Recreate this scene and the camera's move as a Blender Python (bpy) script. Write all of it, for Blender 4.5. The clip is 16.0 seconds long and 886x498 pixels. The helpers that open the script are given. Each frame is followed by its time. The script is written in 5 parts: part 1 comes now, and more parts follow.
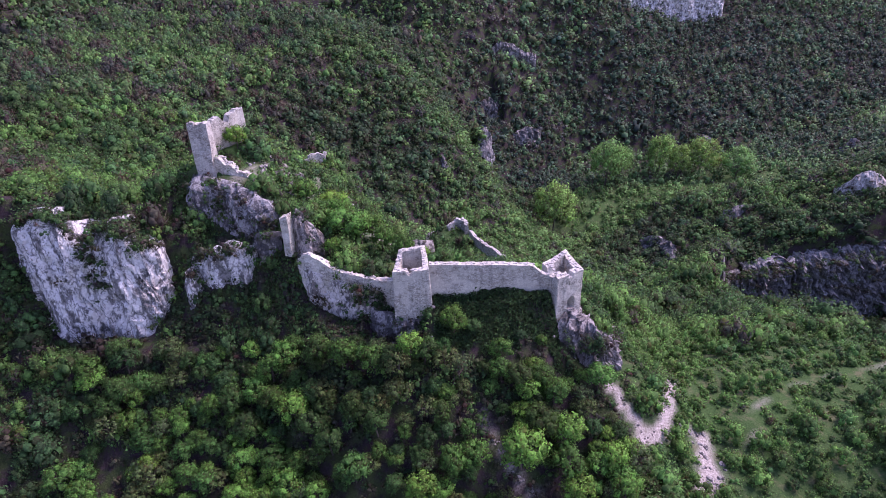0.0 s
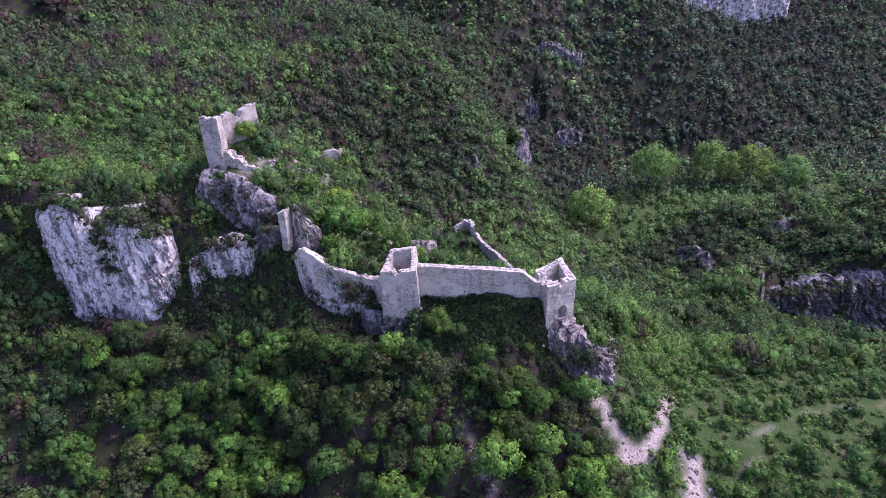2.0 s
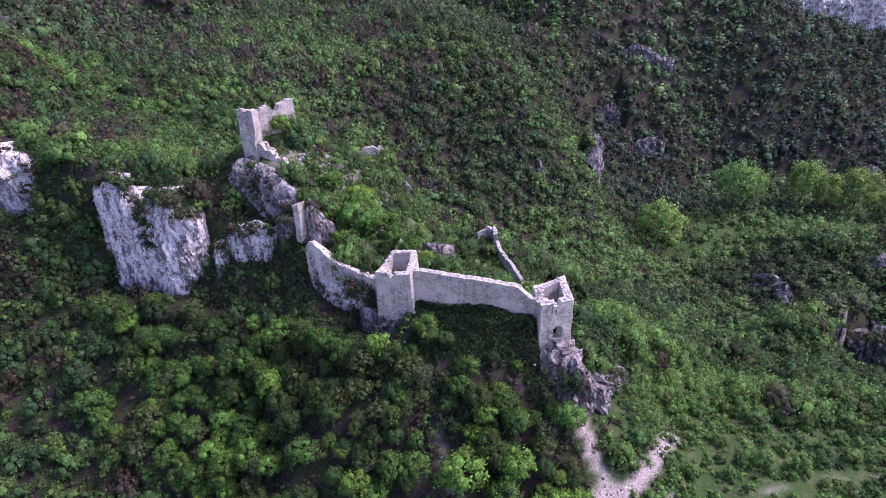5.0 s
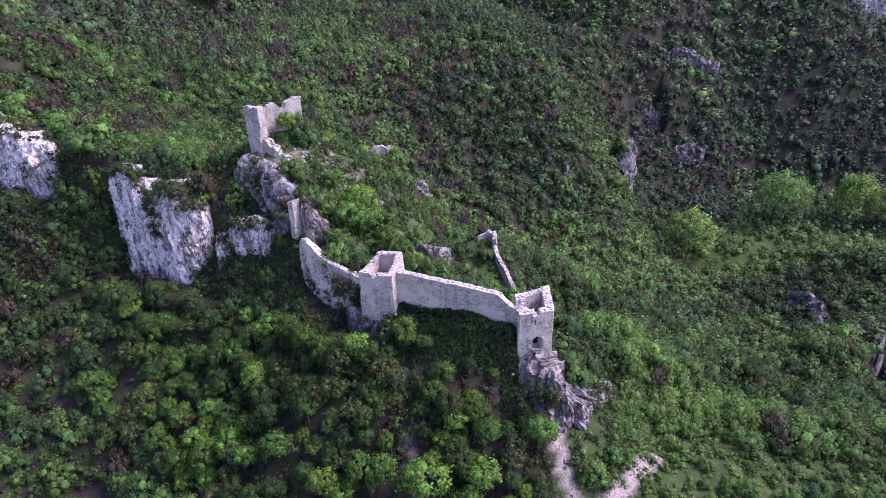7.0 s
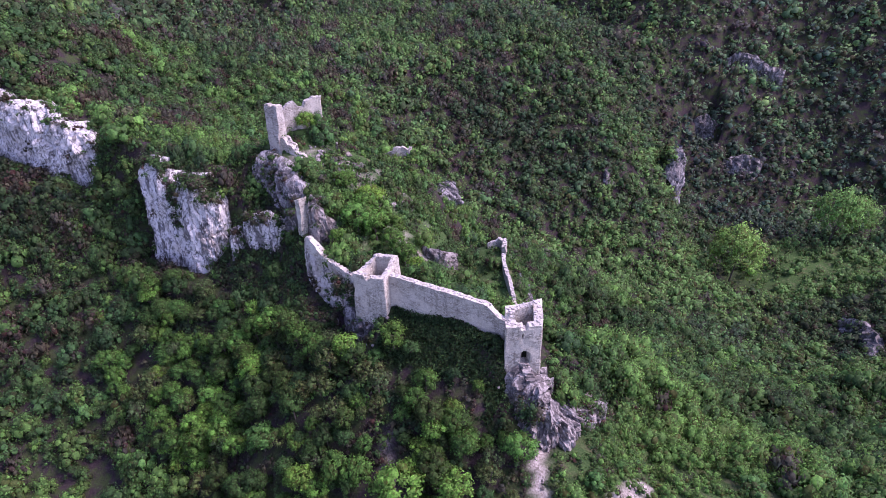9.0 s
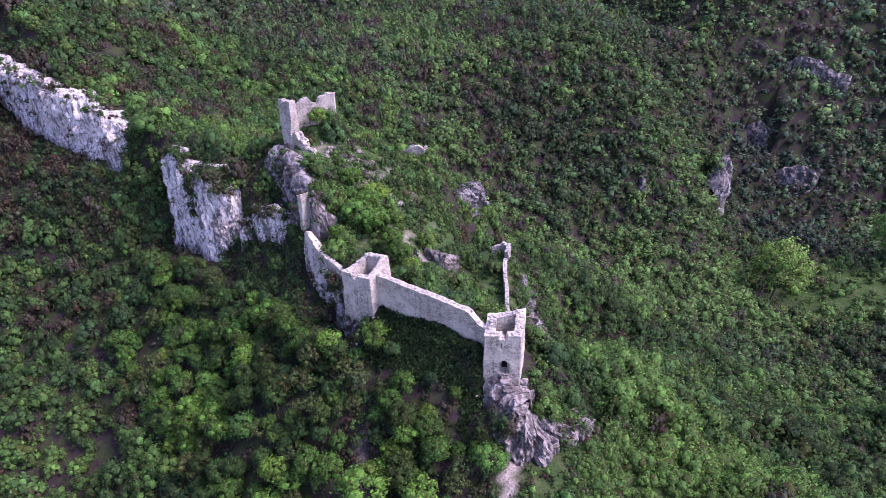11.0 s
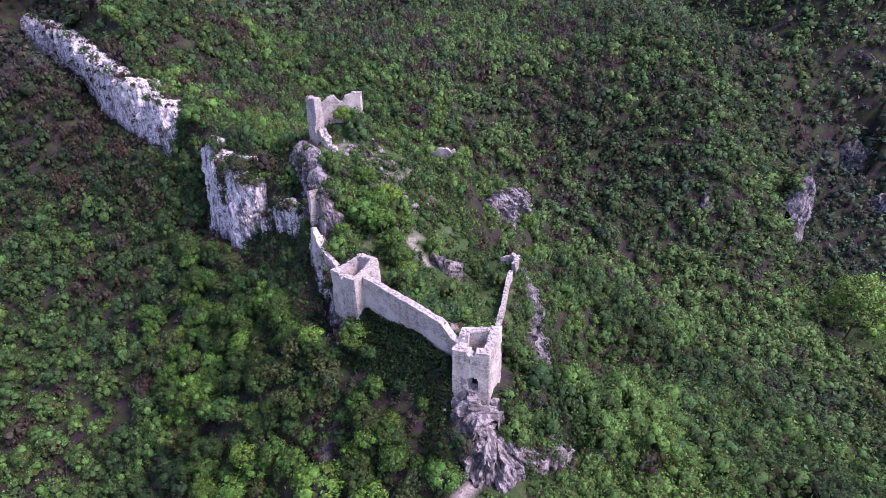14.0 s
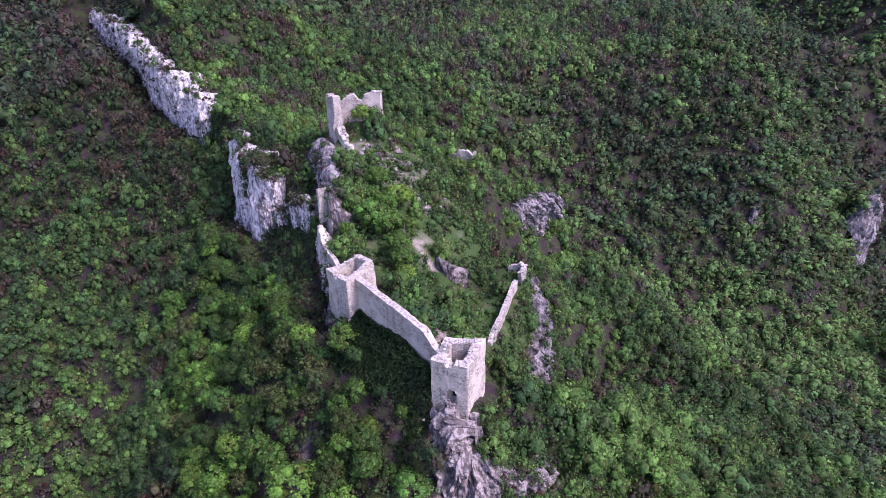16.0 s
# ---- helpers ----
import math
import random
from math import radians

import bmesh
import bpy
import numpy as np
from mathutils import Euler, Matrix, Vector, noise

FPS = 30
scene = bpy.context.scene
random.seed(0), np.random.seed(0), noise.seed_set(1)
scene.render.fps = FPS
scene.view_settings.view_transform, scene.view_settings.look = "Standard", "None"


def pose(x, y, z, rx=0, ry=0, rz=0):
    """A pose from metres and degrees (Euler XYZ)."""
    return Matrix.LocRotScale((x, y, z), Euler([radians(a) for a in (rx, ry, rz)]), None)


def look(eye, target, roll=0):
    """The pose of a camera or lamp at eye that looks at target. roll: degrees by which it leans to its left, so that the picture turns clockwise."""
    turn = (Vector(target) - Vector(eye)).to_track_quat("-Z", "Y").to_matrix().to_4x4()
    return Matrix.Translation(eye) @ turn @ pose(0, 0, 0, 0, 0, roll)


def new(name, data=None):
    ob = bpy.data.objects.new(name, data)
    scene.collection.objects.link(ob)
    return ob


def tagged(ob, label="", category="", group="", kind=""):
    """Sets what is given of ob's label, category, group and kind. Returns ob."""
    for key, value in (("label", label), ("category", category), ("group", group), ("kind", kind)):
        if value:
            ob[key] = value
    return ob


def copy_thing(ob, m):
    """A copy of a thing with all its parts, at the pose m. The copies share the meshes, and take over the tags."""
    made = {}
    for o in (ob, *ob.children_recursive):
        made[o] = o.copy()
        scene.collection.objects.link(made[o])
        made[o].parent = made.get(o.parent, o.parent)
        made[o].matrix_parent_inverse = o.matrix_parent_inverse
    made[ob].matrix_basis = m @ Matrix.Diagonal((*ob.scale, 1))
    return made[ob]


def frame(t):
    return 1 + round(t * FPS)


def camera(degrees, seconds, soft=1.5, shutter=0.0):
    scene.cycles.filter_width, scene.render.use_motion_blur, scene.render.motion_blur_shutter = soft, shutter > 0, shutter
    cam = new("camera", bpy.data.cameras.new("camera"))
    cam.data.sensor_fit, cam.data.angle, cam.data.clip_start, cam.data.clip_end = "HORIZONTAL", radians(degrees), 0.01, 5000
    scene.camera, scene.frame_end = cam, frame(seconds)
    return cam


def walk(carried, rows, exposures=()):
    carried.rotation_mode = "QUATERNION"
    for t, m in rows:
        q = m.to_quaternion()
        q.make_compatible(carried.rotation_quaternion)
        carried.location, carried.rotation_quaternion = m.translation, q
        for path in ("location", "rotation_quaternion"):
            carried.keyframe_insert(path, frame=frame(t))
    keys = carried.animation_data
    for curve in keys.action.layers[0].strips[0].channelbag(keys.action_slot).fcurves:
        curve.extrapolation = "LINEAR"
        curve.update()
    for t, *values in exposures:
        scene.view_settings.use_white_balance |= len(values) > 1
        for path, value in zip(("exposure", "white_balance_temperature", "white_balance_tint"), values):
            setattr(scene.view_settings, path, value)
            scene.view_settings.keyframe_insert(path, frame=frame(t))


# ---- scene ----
EXPOSURE, KELVIN, TINT = 1.5, 6200, 48
cam = camera(78.6, 16.0, soft=0.35)
PATH = [
    (0, (1.226, -0.253, 59.437), (1.18, 1.502, 58.479), -2.1),
    (0.5, (3.586, 0.024, 59.447), (3.49, 1.777, 58.489), -2.1),
    (1, (6.013, 0.288, 59.479), (5.871, 2.038, 58.52), -2.1),
    (1.5, (8.491, 0.645, 59.544), (8.307, 2.39, 58.583), -2.1),
    (2, (10.937, 1.087, 59.644), (10.709, 2.826, 58.683), -2.2),
    (2.5, (13.407, 1.575, 59.743), (13.132, 3.307, 58.781), -2.1),
    (3, (15.802, 2.24, 59.831), (15.475, 3.962, 58.868), -2.1),
    (3.5, (18.078, 3.03, 59.933), (17.689, 4.74, 58.97), -2.0),
    (4, (20.361, 3.835, 60.04), (19.914, 5.531, 59.078), -1.9),
    (4.5, (22.668, 4.589, 60.172), (22.168, 6.27, 59.212), -1.9),
    (5, (24.992, 5.377, 60.227), (24.45, 7.046, 59.266), -1.9),
    (5.2, (25.91, 5.747, 60.239), (25.351, 7.409, 59.278), -1.9),
    (7.5, (36.007, 10.679, 60.651), (35.274, 12.272, 59.689), -1.7),
    (8, (38.082, 12.013, 60.738), (37.301, 13.584, 59.777), -1.6),
    (8.5, (40.035, 13.479, 60.82), (39.205, 15.024, 59.86), -1.6),
    (9, (42.039, 14.943, 60.891), (41.168, 16.466, 59.93), -1.7),
    (9.2, (42.837, 15.578, 60.899), (41.953, 17.092, 59.938), -1.7),
    (11.5, (51.768, 23.113, 61.044), (50.702, 24.503, 60.078), -1.6),
    (12, (53.629, 24.866, 61.046), (52.526, 26.227, 60.082), -1.6),
    (12.5, (55.348, 26.682, 61.068), (54.209, 28.014, 60.105), -1.6),
    (13, (56.945, 28.589, 61.117), (55.768, 29.888, 60.154), -1.7),
    (13.5, (58.444, 30.57, 61.157), (57.232, 31.837, 60.194), -1.6),
    (14, (59.847, 32.664, 61.184), (58.598, 33.893, 60.22), -1.5),
    (14.5, (61.168, 34.826, 61.212), (59.885, 36.019, 60.248), -1.5),
    (15, (62.382, 37.001, 61.245), (61.067, 38.158, 60.279), -1.5),
    (15.5, (63.539, 39.269, 61.274), (62.191, 40.386, 60.308), -1.5),
    (16, (64.647, 41.475, 61.307), (63.266, 42.55, 60.339), -1.5),
]
walk(cam, [(t, look(eye, target, roll)) for t, eye, target, roll in PATH], exposures=[(0, EXPOSURE, KELVIN, TINT), (11.5, EXPOSURE, KELVIN, TINT), (12.5, EXPOSURE - 0.07, KELVIN, TINT), (16, EXPOSURE - 0.06, KELVIN, TINT)])

# ---- sky and light: an overcast spring day ----
world = bpy.data.worlds.new("sky")
scene.world = world
world.use_nodes = True
wn, wl = world.node_tree.nodes, world.node_tree.links
sky = wn.new("ShaderNodeTexSky")
sky.sky_type, sky.sun_disc = "NISHITA", False
sky.sun_elevation, sky.sun_rotation = radians(50), radians(62)
sky.air_density, sky.dust_density, sky.ozone_density = 1.0, 1.2, 1.0
wl.new(sky.outputs[0], wn["Background"].inputs[0])
wn["Background"].inputs[1].default_value = 0.12
sun = new("sun", bpy.data.lights.new("sun", "SUN"))
sun.data.energy, sun.data.angle, sun.data.color = 2.0, radians(18), (1.0, 0.96, 0.9)
sun.matrix_world = look((90, 48, 125), (0, 0, 0))


# ---- noise and the lie of the land ----
def hash2(ix, iy, seed):
    h = (ix * 374761393 + iy * 668265263 + seed * 1274126177) & 0x7FFFFFFF
    h = ((h ^ (h >> 13)) * 1274126177) & 0x7FFFFFFF
    return ((h ^ (h >> 16)) & 0xFFFF) / 65535.0


def vnoise(x, y, seed=0):
    x, y = np.asarray(x, float), np.asarray(y, float)
    ix, iy = np.floor(x).astype(np.int64), np.floor(y).astype(np.int64)
    fx, fy = x - ix, y - iy
    fx, fy = fx * fx * (3 - 2 * fx), fy * fy * (3 - 2 * fy)
    a, b = hash2(ix, iy, seed), hash2(ix + 1, iy, seed)
    c, d = hash2(ix, iy + 1, seed), hash2(ix + 1, iy + 1, seed)
    return (a * (1 - fx) + b * fx) * (1 - fy) + (c * (1 - fx) + d * fx) * fy - 0.5


def fbm(x, y, seed=0, octaves=4):
    s, a = 0, 1.0
    for k in range(octaves):
        s = s + a * vnoise(x, y, seed + k * 17)
        x, y, a = x * 2.03 + 5.1, y * 2.03 + 3.7, a * 0.5
    return s


# crest lines: x, y, z, fall to the right-hand side, fall to the left-hand side (of the way along it)
CASTLE = [(-420, 130, 120, 0.5, -0.15), (-160, 86.5, 47.33, 0.46, 0.09), (-116, 85.5, 28.27, 0.63, 0.17), (-94, 88, 25.88, 0.63, 0.24), (-72, 85, 23.5, 0.82, 0.36), (-53, 84.5, 22.5, 0.68, 0.37), (-46.5, 95, 26.5, 0.63, 0.61), (-40, 97, 27, 0.62, 0.4), (-30, 90, 19, 0.73, 0.58), (-16, 83, 11.5, 0.81, 0.32), (-4, 80, 10.5, 0.66, 0.41), (10, 79, 9.2, 0.83, 0.36), (21, 78.5, 4.5, 0.64, 0.43), (25.5, 75, -1.5, 0.48, 1.12), (45, 66, -12.73, 0.1, -0), (75, 60, -12.4, 0.5, 0.1), (140, 40, -1.97, 0.4, 0.36), (500, -40, 40, 0.4, 0.4)]
HILL = [(-420.02, 149.78, 95, 0.3, -0.1), (-144.61, 117.26, 26.77, 0.45, -0.1), (-115.62, 190.24, 21.82, 0.2, -0.12), (-81.31, 226.28, 19.03, 0.82, -0.15), (-53.56, 279.12, 28.44, 0.71, -0.15), (-10.89, 336.2, 14.8, 1.31, -0.1), (-10, 600, 60, 0.5, 0.1)]
WALL = [(-60, 259.8, -46.09, 0.05, -0.69), (20, 270.7, -63.67, 0.05, -1.01), (90, 331.71, -59.74, 0.05, -1.16), (185, 339.48, -62.42, 0.05, -0.71), (420, 461.46, -57.09, 0, -0.95), (900, 600, -50, 0, -0.5)]
KNOLL = [(92, 200.94, -65.34, 0.15, 0.51), (120, 242.96, -51.22, 0.13, 0.36), (150, 246.85, -46.24, 0.08, 0.57), (195, 239.55, -34.72, 0.01, 0.6), (300, 262.01, -8, 0.2, 0.55), (700, 330, 60, 0.3, 0.5)]
SPUR = [(-44, 100, 27, 0.8, 0.8), (-43.83, 122, -3.8, 1.13, 0.47), (-37.32, 150, -20.48, 0.18, 0.5), (-33.41, 190, -31.9, 0.36, 0.5)]
# how far the rocks on the south side drop at once: at these x, by these metres
DROP_X, DROP = [-300, -150, -116, -100, -90, -82, -72, -50, -46, -38, -30, -24, -16], [9, 10.66, 10.93, 8.07, 11.31, 13.35, 16.3, 17.6, 15.0, 9.4, 5.0, 2.6, 0]


# how far the back slope drops at once, below the yard
BACK_X, BACK_DROP = [-70, -38, -28, -20, -10, 0, 10, 20, 35, 60], [0, -2.48, 13.68, 16.87, 15.47, 7.12, 16.01, 4.89, -0.54, 0]
FLOOR = -66.6


def ridge(x, y, line, far=0.0, drop=False):
    """Height of a crest line that falls away on both sides; far: added fall beyond 30 m on the left-hand side."""
    near = np.full(np.shape(x), 1e9)
    parts = []
    for (ax, ay, az, ar, al), (bx, by, bz, br, bl) in zip(line, line[1:]):
        dx, dy = bx - ax, by - ay
        t = np.clip(((x - ax) * dx + (y - ay) * dy) / (dx * dx + dy * dy), 0, 1)
        px, py = x - ax - t * dx, y - ay - t * dy
        d = np.hypot(px, py)
        left = 0.5 + 0.5 * np.tanh((dx * py - dy * px) / (4.0 * math.hypot(dx, dy)))
        f = left * (al + (bl - al) * t) + (1 - left) * (ar + (br - ar) * t)
        z = az + (bz - az) * t - f * (np.sqrt(d * d + 9) - 3) - far * left * np.clip(d - 30, 0, 60)
        if drop:
            z = z - (1 - left) * np.interp(x, DROP_X, DROP) * np.clip((d - 2.5) / 7, 0, 1)
            z = z - left * np.interp(x, BACK_X, BACK_DROP) * np.clip((d - 29) / 12, 0, 1)
        parts.append((d, z))
        near = np.minimum(near, d)
    soft = 1.5 + 0.12 * near
    w = [np.exp(-(d - near) / soft) for d, z in parts]
    return sum(a * z for a, (d, z) in zip(w, parts)) / sum(w)


def smax(a, b, k):
    m = np.maximum(a, b)
    return m + k * np.log(np.exp((a - m) / k) + np.exp((b - m) / k))


def ground(x, y):
    x, y = np.asarray(x, float), np.asarray(y, float)
    z = ridge(x, y, CASTLE, 0.22, True)
    for line in (HILL, WALL):
        z = smax(z, ridge(x, y, line), 2.0)
    z = smax(z, ridge(x, y, SPUR) - 1.3 * np.maximum(0, 99 - y), 2.0)
    z = smax(z, ridge(x, y, KNOLL) - 16 * np.clip((186 - y) / 8, 0, 1), 1.5)
    z = smax(z, FLOOR + 0 * x, 3.0)
    z = z - 20 * step(95, 117, x) * step(84, 104, y) * (1 - step(184, 188, y)) * (1 - step(185, 225, x))
    z = z - 5 * np.exp(-((x - 51) ** 2 + (y - 248) ** 2) / 340)
    return z + 1.6 * fbm(x / 22, y / 22, 3) + 0.5 * fbm(x / 5, y / 5, 9, 3)


def tame(z):
    """Far hills level off."""
    return np.where(z > 60, 60 + 80 * (1 - np.exp(-(np.maximum(z, 60) - 60) / 80)), z)


def seg_dist(x, y, line):
    """Distance in plan to a line of (x, y, ...) points."""
    best = np.full(np.shape(x), 1e9)
    for a, b in zip(line, line[1:]):
        dx, dy = b[0] - a[0], b[1] - a[1]
        t = np.clip(((x - a[0]) * dx + (y - a[1]) * dy) / (dx * dx + dy * dy), 0, 1)
        best = np.minimum(best, np.hypot(x - a[0] - t * dx, y - a[1] - t * dy))
    return best


def step(a, b, v):
    s = np.clip((v - a) / (b - a), 0, 1)
    return s * s * (3 - 2 * s)


# ---- materials ----
def material(name, rough=0.85, spec=0.25):
    m = bpy.data.materials.new(name)
    m.use_nodes = True
    nt = m.node_tree
    p = nt.nodes["Principled BSDF"]
    p.inputs["Roughness"].default_value, p.inputs["Specular IOR Level"].default_value = rough, spec
    return m, nt.nodes, nt.links, p


def place(n, l, scale=(1, 1, 1)):
    g, mp = n.new("ShaderNodeNewGeometry"), n.new("ShaderNodeMapping")
    mp.inputs["Scale"].default_value = scale
    l.new(g.outputs["Position"], mp.inputs["Vector"])
    return mp.outputs[0]


def noise_tex(n, l, vec, scale, detail=4, rough=0.6):
    t = n.new("ShaderNodeTexNoise")
    t.inputs["Scale"].default_value, t.inputs["Detail"].default_value, t.inputs["Roughness"].default_value = scale, detail, rough
    l.new(vec, t.inputs["Vector"])
    return t.outputs[0]


def ramp(n, l, fac, stops):
    r = n.new("ShaderNodeValToRGB")
    while len(r.color_ramp.elements) < len(stops):
        r.color_ramp.elements.new(0.5)
    for e, (at, c) in zip(r.color_ramp.elements, stops):
        e.position, e.color = at, (*c, 1) if len(c) == 3 else c
    l.new(fac, r.inputs[0])
    return r.outputs[0]


def grey(n, l, fac, a, b):
    if a > b:
        return ramp(n, l, fac, [(b, (1, 1, 1)), (a, (0, 0, 0))])
    return ramp(n, l, fac, [(a, (0, 0, 0)), (b, (1, 1, 1))])


def mixed(n, l, fac, a, b, blend="MIX"):
    m = n.new("ShaderNodeMix")
    m.data_type, m.blend_type = "RGBA", blend
    for sock, v in ((m.inputs[0], fac), (m.inputs[6], a), (m.inputs[7], b)):
        if isinstance(v, (int, float)):
            sock.default_value = v
        elif isinstance(v, tuple):
            sock.default_value = (*v, 1)
        else:
            l.new(v, sock)
    return m.outputs[2]


def bumped(n, l, p, height, strength, distance):
    b = n.new("ShaderNodeBump")
    b.inputs["Strength"].default_value, b.inputs["Distance"].default_value = strength, distance
    l.new(height, b.inputs["Height"])
    l.new(b.outputs[0], p.inputs["Normal"])


def attribute(n, name):
    a = n.new("ShaderNodeAttribute")
    a.attribute_name = name
    return a.outputs["Fac"]


def limestone(name, light=(0.385, 0.375, 0.378), dark=(0.085, 0.085, 0.092), warm=(0.40, 0.33, 0.27), shift=0.0, block=0.55):
    """Bare limestone: pale, with dark lichen in patches and streaks, thin cracks and warm stains."""
    m, n, l, p = material(name, 0.92, 0.15)
    pos = place(n, l)
    tall = place(n, l, (1, 1, 0.20))
    streak = noise_tex(n, l, tall, 0.8, 7, 0.62)
    patch = noise_tex(n, l, pos, 0.42, 10, 0.74)
    fine = noise_tex(n, l, pos, 2.6, 8, 0.75)
    big = noise_tex(n, l, pos, 0.11, 3, 0.5)
    mid = tuple(0.62 * a + 0.38 * b for a, b in zip(light, dark))
    base = ramp(n, l, fine, [(0.30, mid), (0.50, light), (0.72, tuple(min(1, 1.15 * c) for c in light))])
    base = mixed(n, l, grey(n, l, big, 0.50, 0.66), base, mixed(n, l, 0.4, base, warm))
    base = mixed(n, l, grey(n, l, streak, 0.465 + shift, 0.425 + shift), base, mixed(n, l, 0.75, base, dark))
    base = mixed(n, l, grey(n, l, patch, 0.440 + shift, 0.405 + shift), base, mixed(n, l, 0.9, base, dark))
    speck = noise_tex(n, l, place(n, l, (1, 1, 0.55)), 1.5, 8, 0.8)
    base = mixed(n, l, grey(n, l, speck, 0.405, 0.375), base, mixed(n, l, 0.85, base, dark))
    vein = n.new("ShaderNodeMath")
    vein.operation = "PINGPONG"
    vein.inputs[1].default_value = 0.5
    l.new(noise_tex(n, l, place(n, l, (0.30, 0.30, 0.12)), 1.0, 6, 0.55), vein.inputs[0])
    crack = grey(n, l, vein.outputs[0], 0.497, 0.478)
    base = mixed(n, l, crack, mixed(n, l, 0.7, base, (0.05, 0.05, 0.055)), base)
    seams = n.new("ShaderNodeTexVoronoi")
    seams.feature = "DISTANCE_TO_EDGE"
    seams.inputs["Scale"].default_value = block
    bend = n.new("ShaderNodeVectorMath")
    bend.operation = "MULTIPLY_ADD"
    turb = n.new("ShaderNodeTexNoise")
    turb.inputs["Scale"].default_value = 0.9
    turb.inputs["Detail"].default_value = 6.0
    l.new(pos, turb.inputs["Vector"])
    l.new(turb.outputs["Color"], bend.inputs[0])
    bend.inputs[1].default_value = (2.2, 2.2, 2.2)
    l.new(place(n, l, (1, 1, 0.45)), bend.inputs[2])
    l.new(bend.outputs[0], seams.inputs["Vector"])
    base = mixed(n, l, grey(n, l, seams.outputs["Distance"], 0.0, 0.045), mixed(n, l, 0.75, base, (0.045, 0.043, 0.045)), base)
    l.new(base, p.inputs["Base Color"])
    bumped(n, l, p, mixed(n, l, 0.45, mixed(n, l, 0.5, streak, fine), patch), 0.9, 0.45)
    return m


def masonry(name, light, dark, scale=2.6):
    m, n, l, p = material(name, 0.92, 0.15)
    pos = place(n, l)
    flat = place(n, l, (1, 1, 1.7))
    warp = n.new("ShaderNodeVectorMath")
    warp.operation = "MULTIPLY_ADD"
    nz = n.new("ShaderNodeTexNoise")
    nz.inputs["Scale"].default_value = 2.0
    l.new(pos, nz.inputs["Vector"])
    l.new(nz.outputs["Color"], warp.inputs[0])
    warp.inputs[1].default_value = (0.42, 0.42, 0.42)
    l.new(flat, warp.inputs[2])
    cells, edge = n.new("ShaderNodeTexVoronoi"), n.new("ShaderNodeTexVoronoi")
    edge.feature = "DISTANCE_TO_EDGE"
    for v in (cells, edge):
        v.inputs["Scale"].default_value = scale
        l.new(warp.outputs[0], v.inputs["Vector"])
    sep = n.new("ShaderNodeSeparateColor")
    l.new(cells.outputs["Color"], sep.inputs[0])
    stone = ramp(n, l, sep.outputs[0], [(0.0, dark), (0.25, tuple(0.45 * a + 0.55 * b for a, b in zip(dark, light))), (0.75, light), (1.0, tuple(min(1, v * 1.1) for v in light))])
    wear = noise_tex(n, l, pos, 0.5, 6, 0.65)
    fine = noise_tex(n, l, pos, 7.0, 4, 0.7)
    stone = mixed(n, l, grey(n, l, wear, 0.55, 0.72), stone, mixed(n, l, 0.5, stone, dark))
    stone = mixed(n, l, grey(n, l, fine, 0.56, 0.40), stone, mixed(n, l, 0.42, stone, (0.075, 0.068, 0.066)))
    rain = noise_tex(n, l, place(n, l, (1.5, 1.5, 0.16)), 1.0, 7, 0.68)
    stone = mixed(n, l, grey(n, l, rain, 0.54, 0.66), stone, mixed(n, l, 0.55, stone, (0.10, 0.09, 0.088)))
    warm = noise_tex(n, l, pos, 0.9, 7, 0.7)
    stone = mixed(n, l, grey(n, l, warm, 0.54, 0.64), stone, mixed(n, l, 0.4, stone, (0.26, 0.19, 0.15)))
    pit = noise_tex(n, l, pos, 3.2, 6, 0.78)
    stone = mixed(n, l, grey(n, l, pit, 0.43, 0.38), stone, mixed(n, l, 0.6, stone, (0.07, 0.06, 0.06)))
    plaster = grey(n, l, noise_tex(n, l, pos, 0.32, 7, 0.62), 0.47, 0.57)
    stone = mixed(n, l, plaster, stone, mixed(n, l, 0.6, stone, tuple(min(1, 1.06 * c) for c in light)))
    joint = grey(n, l, edge.outputs["Distance"], 0.0, 0.09)
    l.new(mixed(n, l, joint, mixed(n, l, 0.30, stone, (0.15, 0.132, 0.125)), stone), p.inputs["Base Color"])
    bumped(n, l, p, mixed(n, l, 0.5, joint, fine), 1.0, 0.08)
    return m


def soil_material():
    m, n, l, p = material("forest_floor", 0.95, 0.1)
    pos = place(n, l)
    a, b = noise_tex(n, l, pos, 0.35, 6, 0.65), noise_tex(n, l, pos, 3.5, 5, 0.7)
    litter = ramp(n, l, b, [(0.3, (0.018, 0.0125, 0.0155)), (0.55, (0.037, 0.026, 0.031)), (0.75, (0.076, 0.056, 0.062))])
    litter = mixed(n, l, grey(n, l, a, 0.44, 0.58), litter, ramp(n, l, b, [(0.3, (0.02, 0.03, 0.012)), (0.7, (0.05, 0.07, 0.028))]))
    turf = ramp(n, l, b, [(0.25, (0.022, 0.044, 0.015)), (0.5, (0.038, 0.080, 0.024)), (0.75, (0.074, 0.104, 0.040))])
    turf = mixed(n, l, grey(n, l, a, 0.52, 0.68), turf, mixed(n, l, 0.55, turf, (0.16, 0.13, 0.085)))
    bare = ramp(n, l, b, [(0.36, (0.13, 0.108, 0.095)), (0.48, (0.29, 0.25, 0.23)), (0.64, (0.44, 0.40, 0.38))])
    base = mixed(n, l, attribute(n, "grass"), litter, turf)
    l.new(mixed(n, l, attribute(n, "bare"), base, bare), p.inputs["Base Color"])
    bumped(n, l, p, mixed(n, l, 0.5, a, b), 0.8, 0.4)
    return m


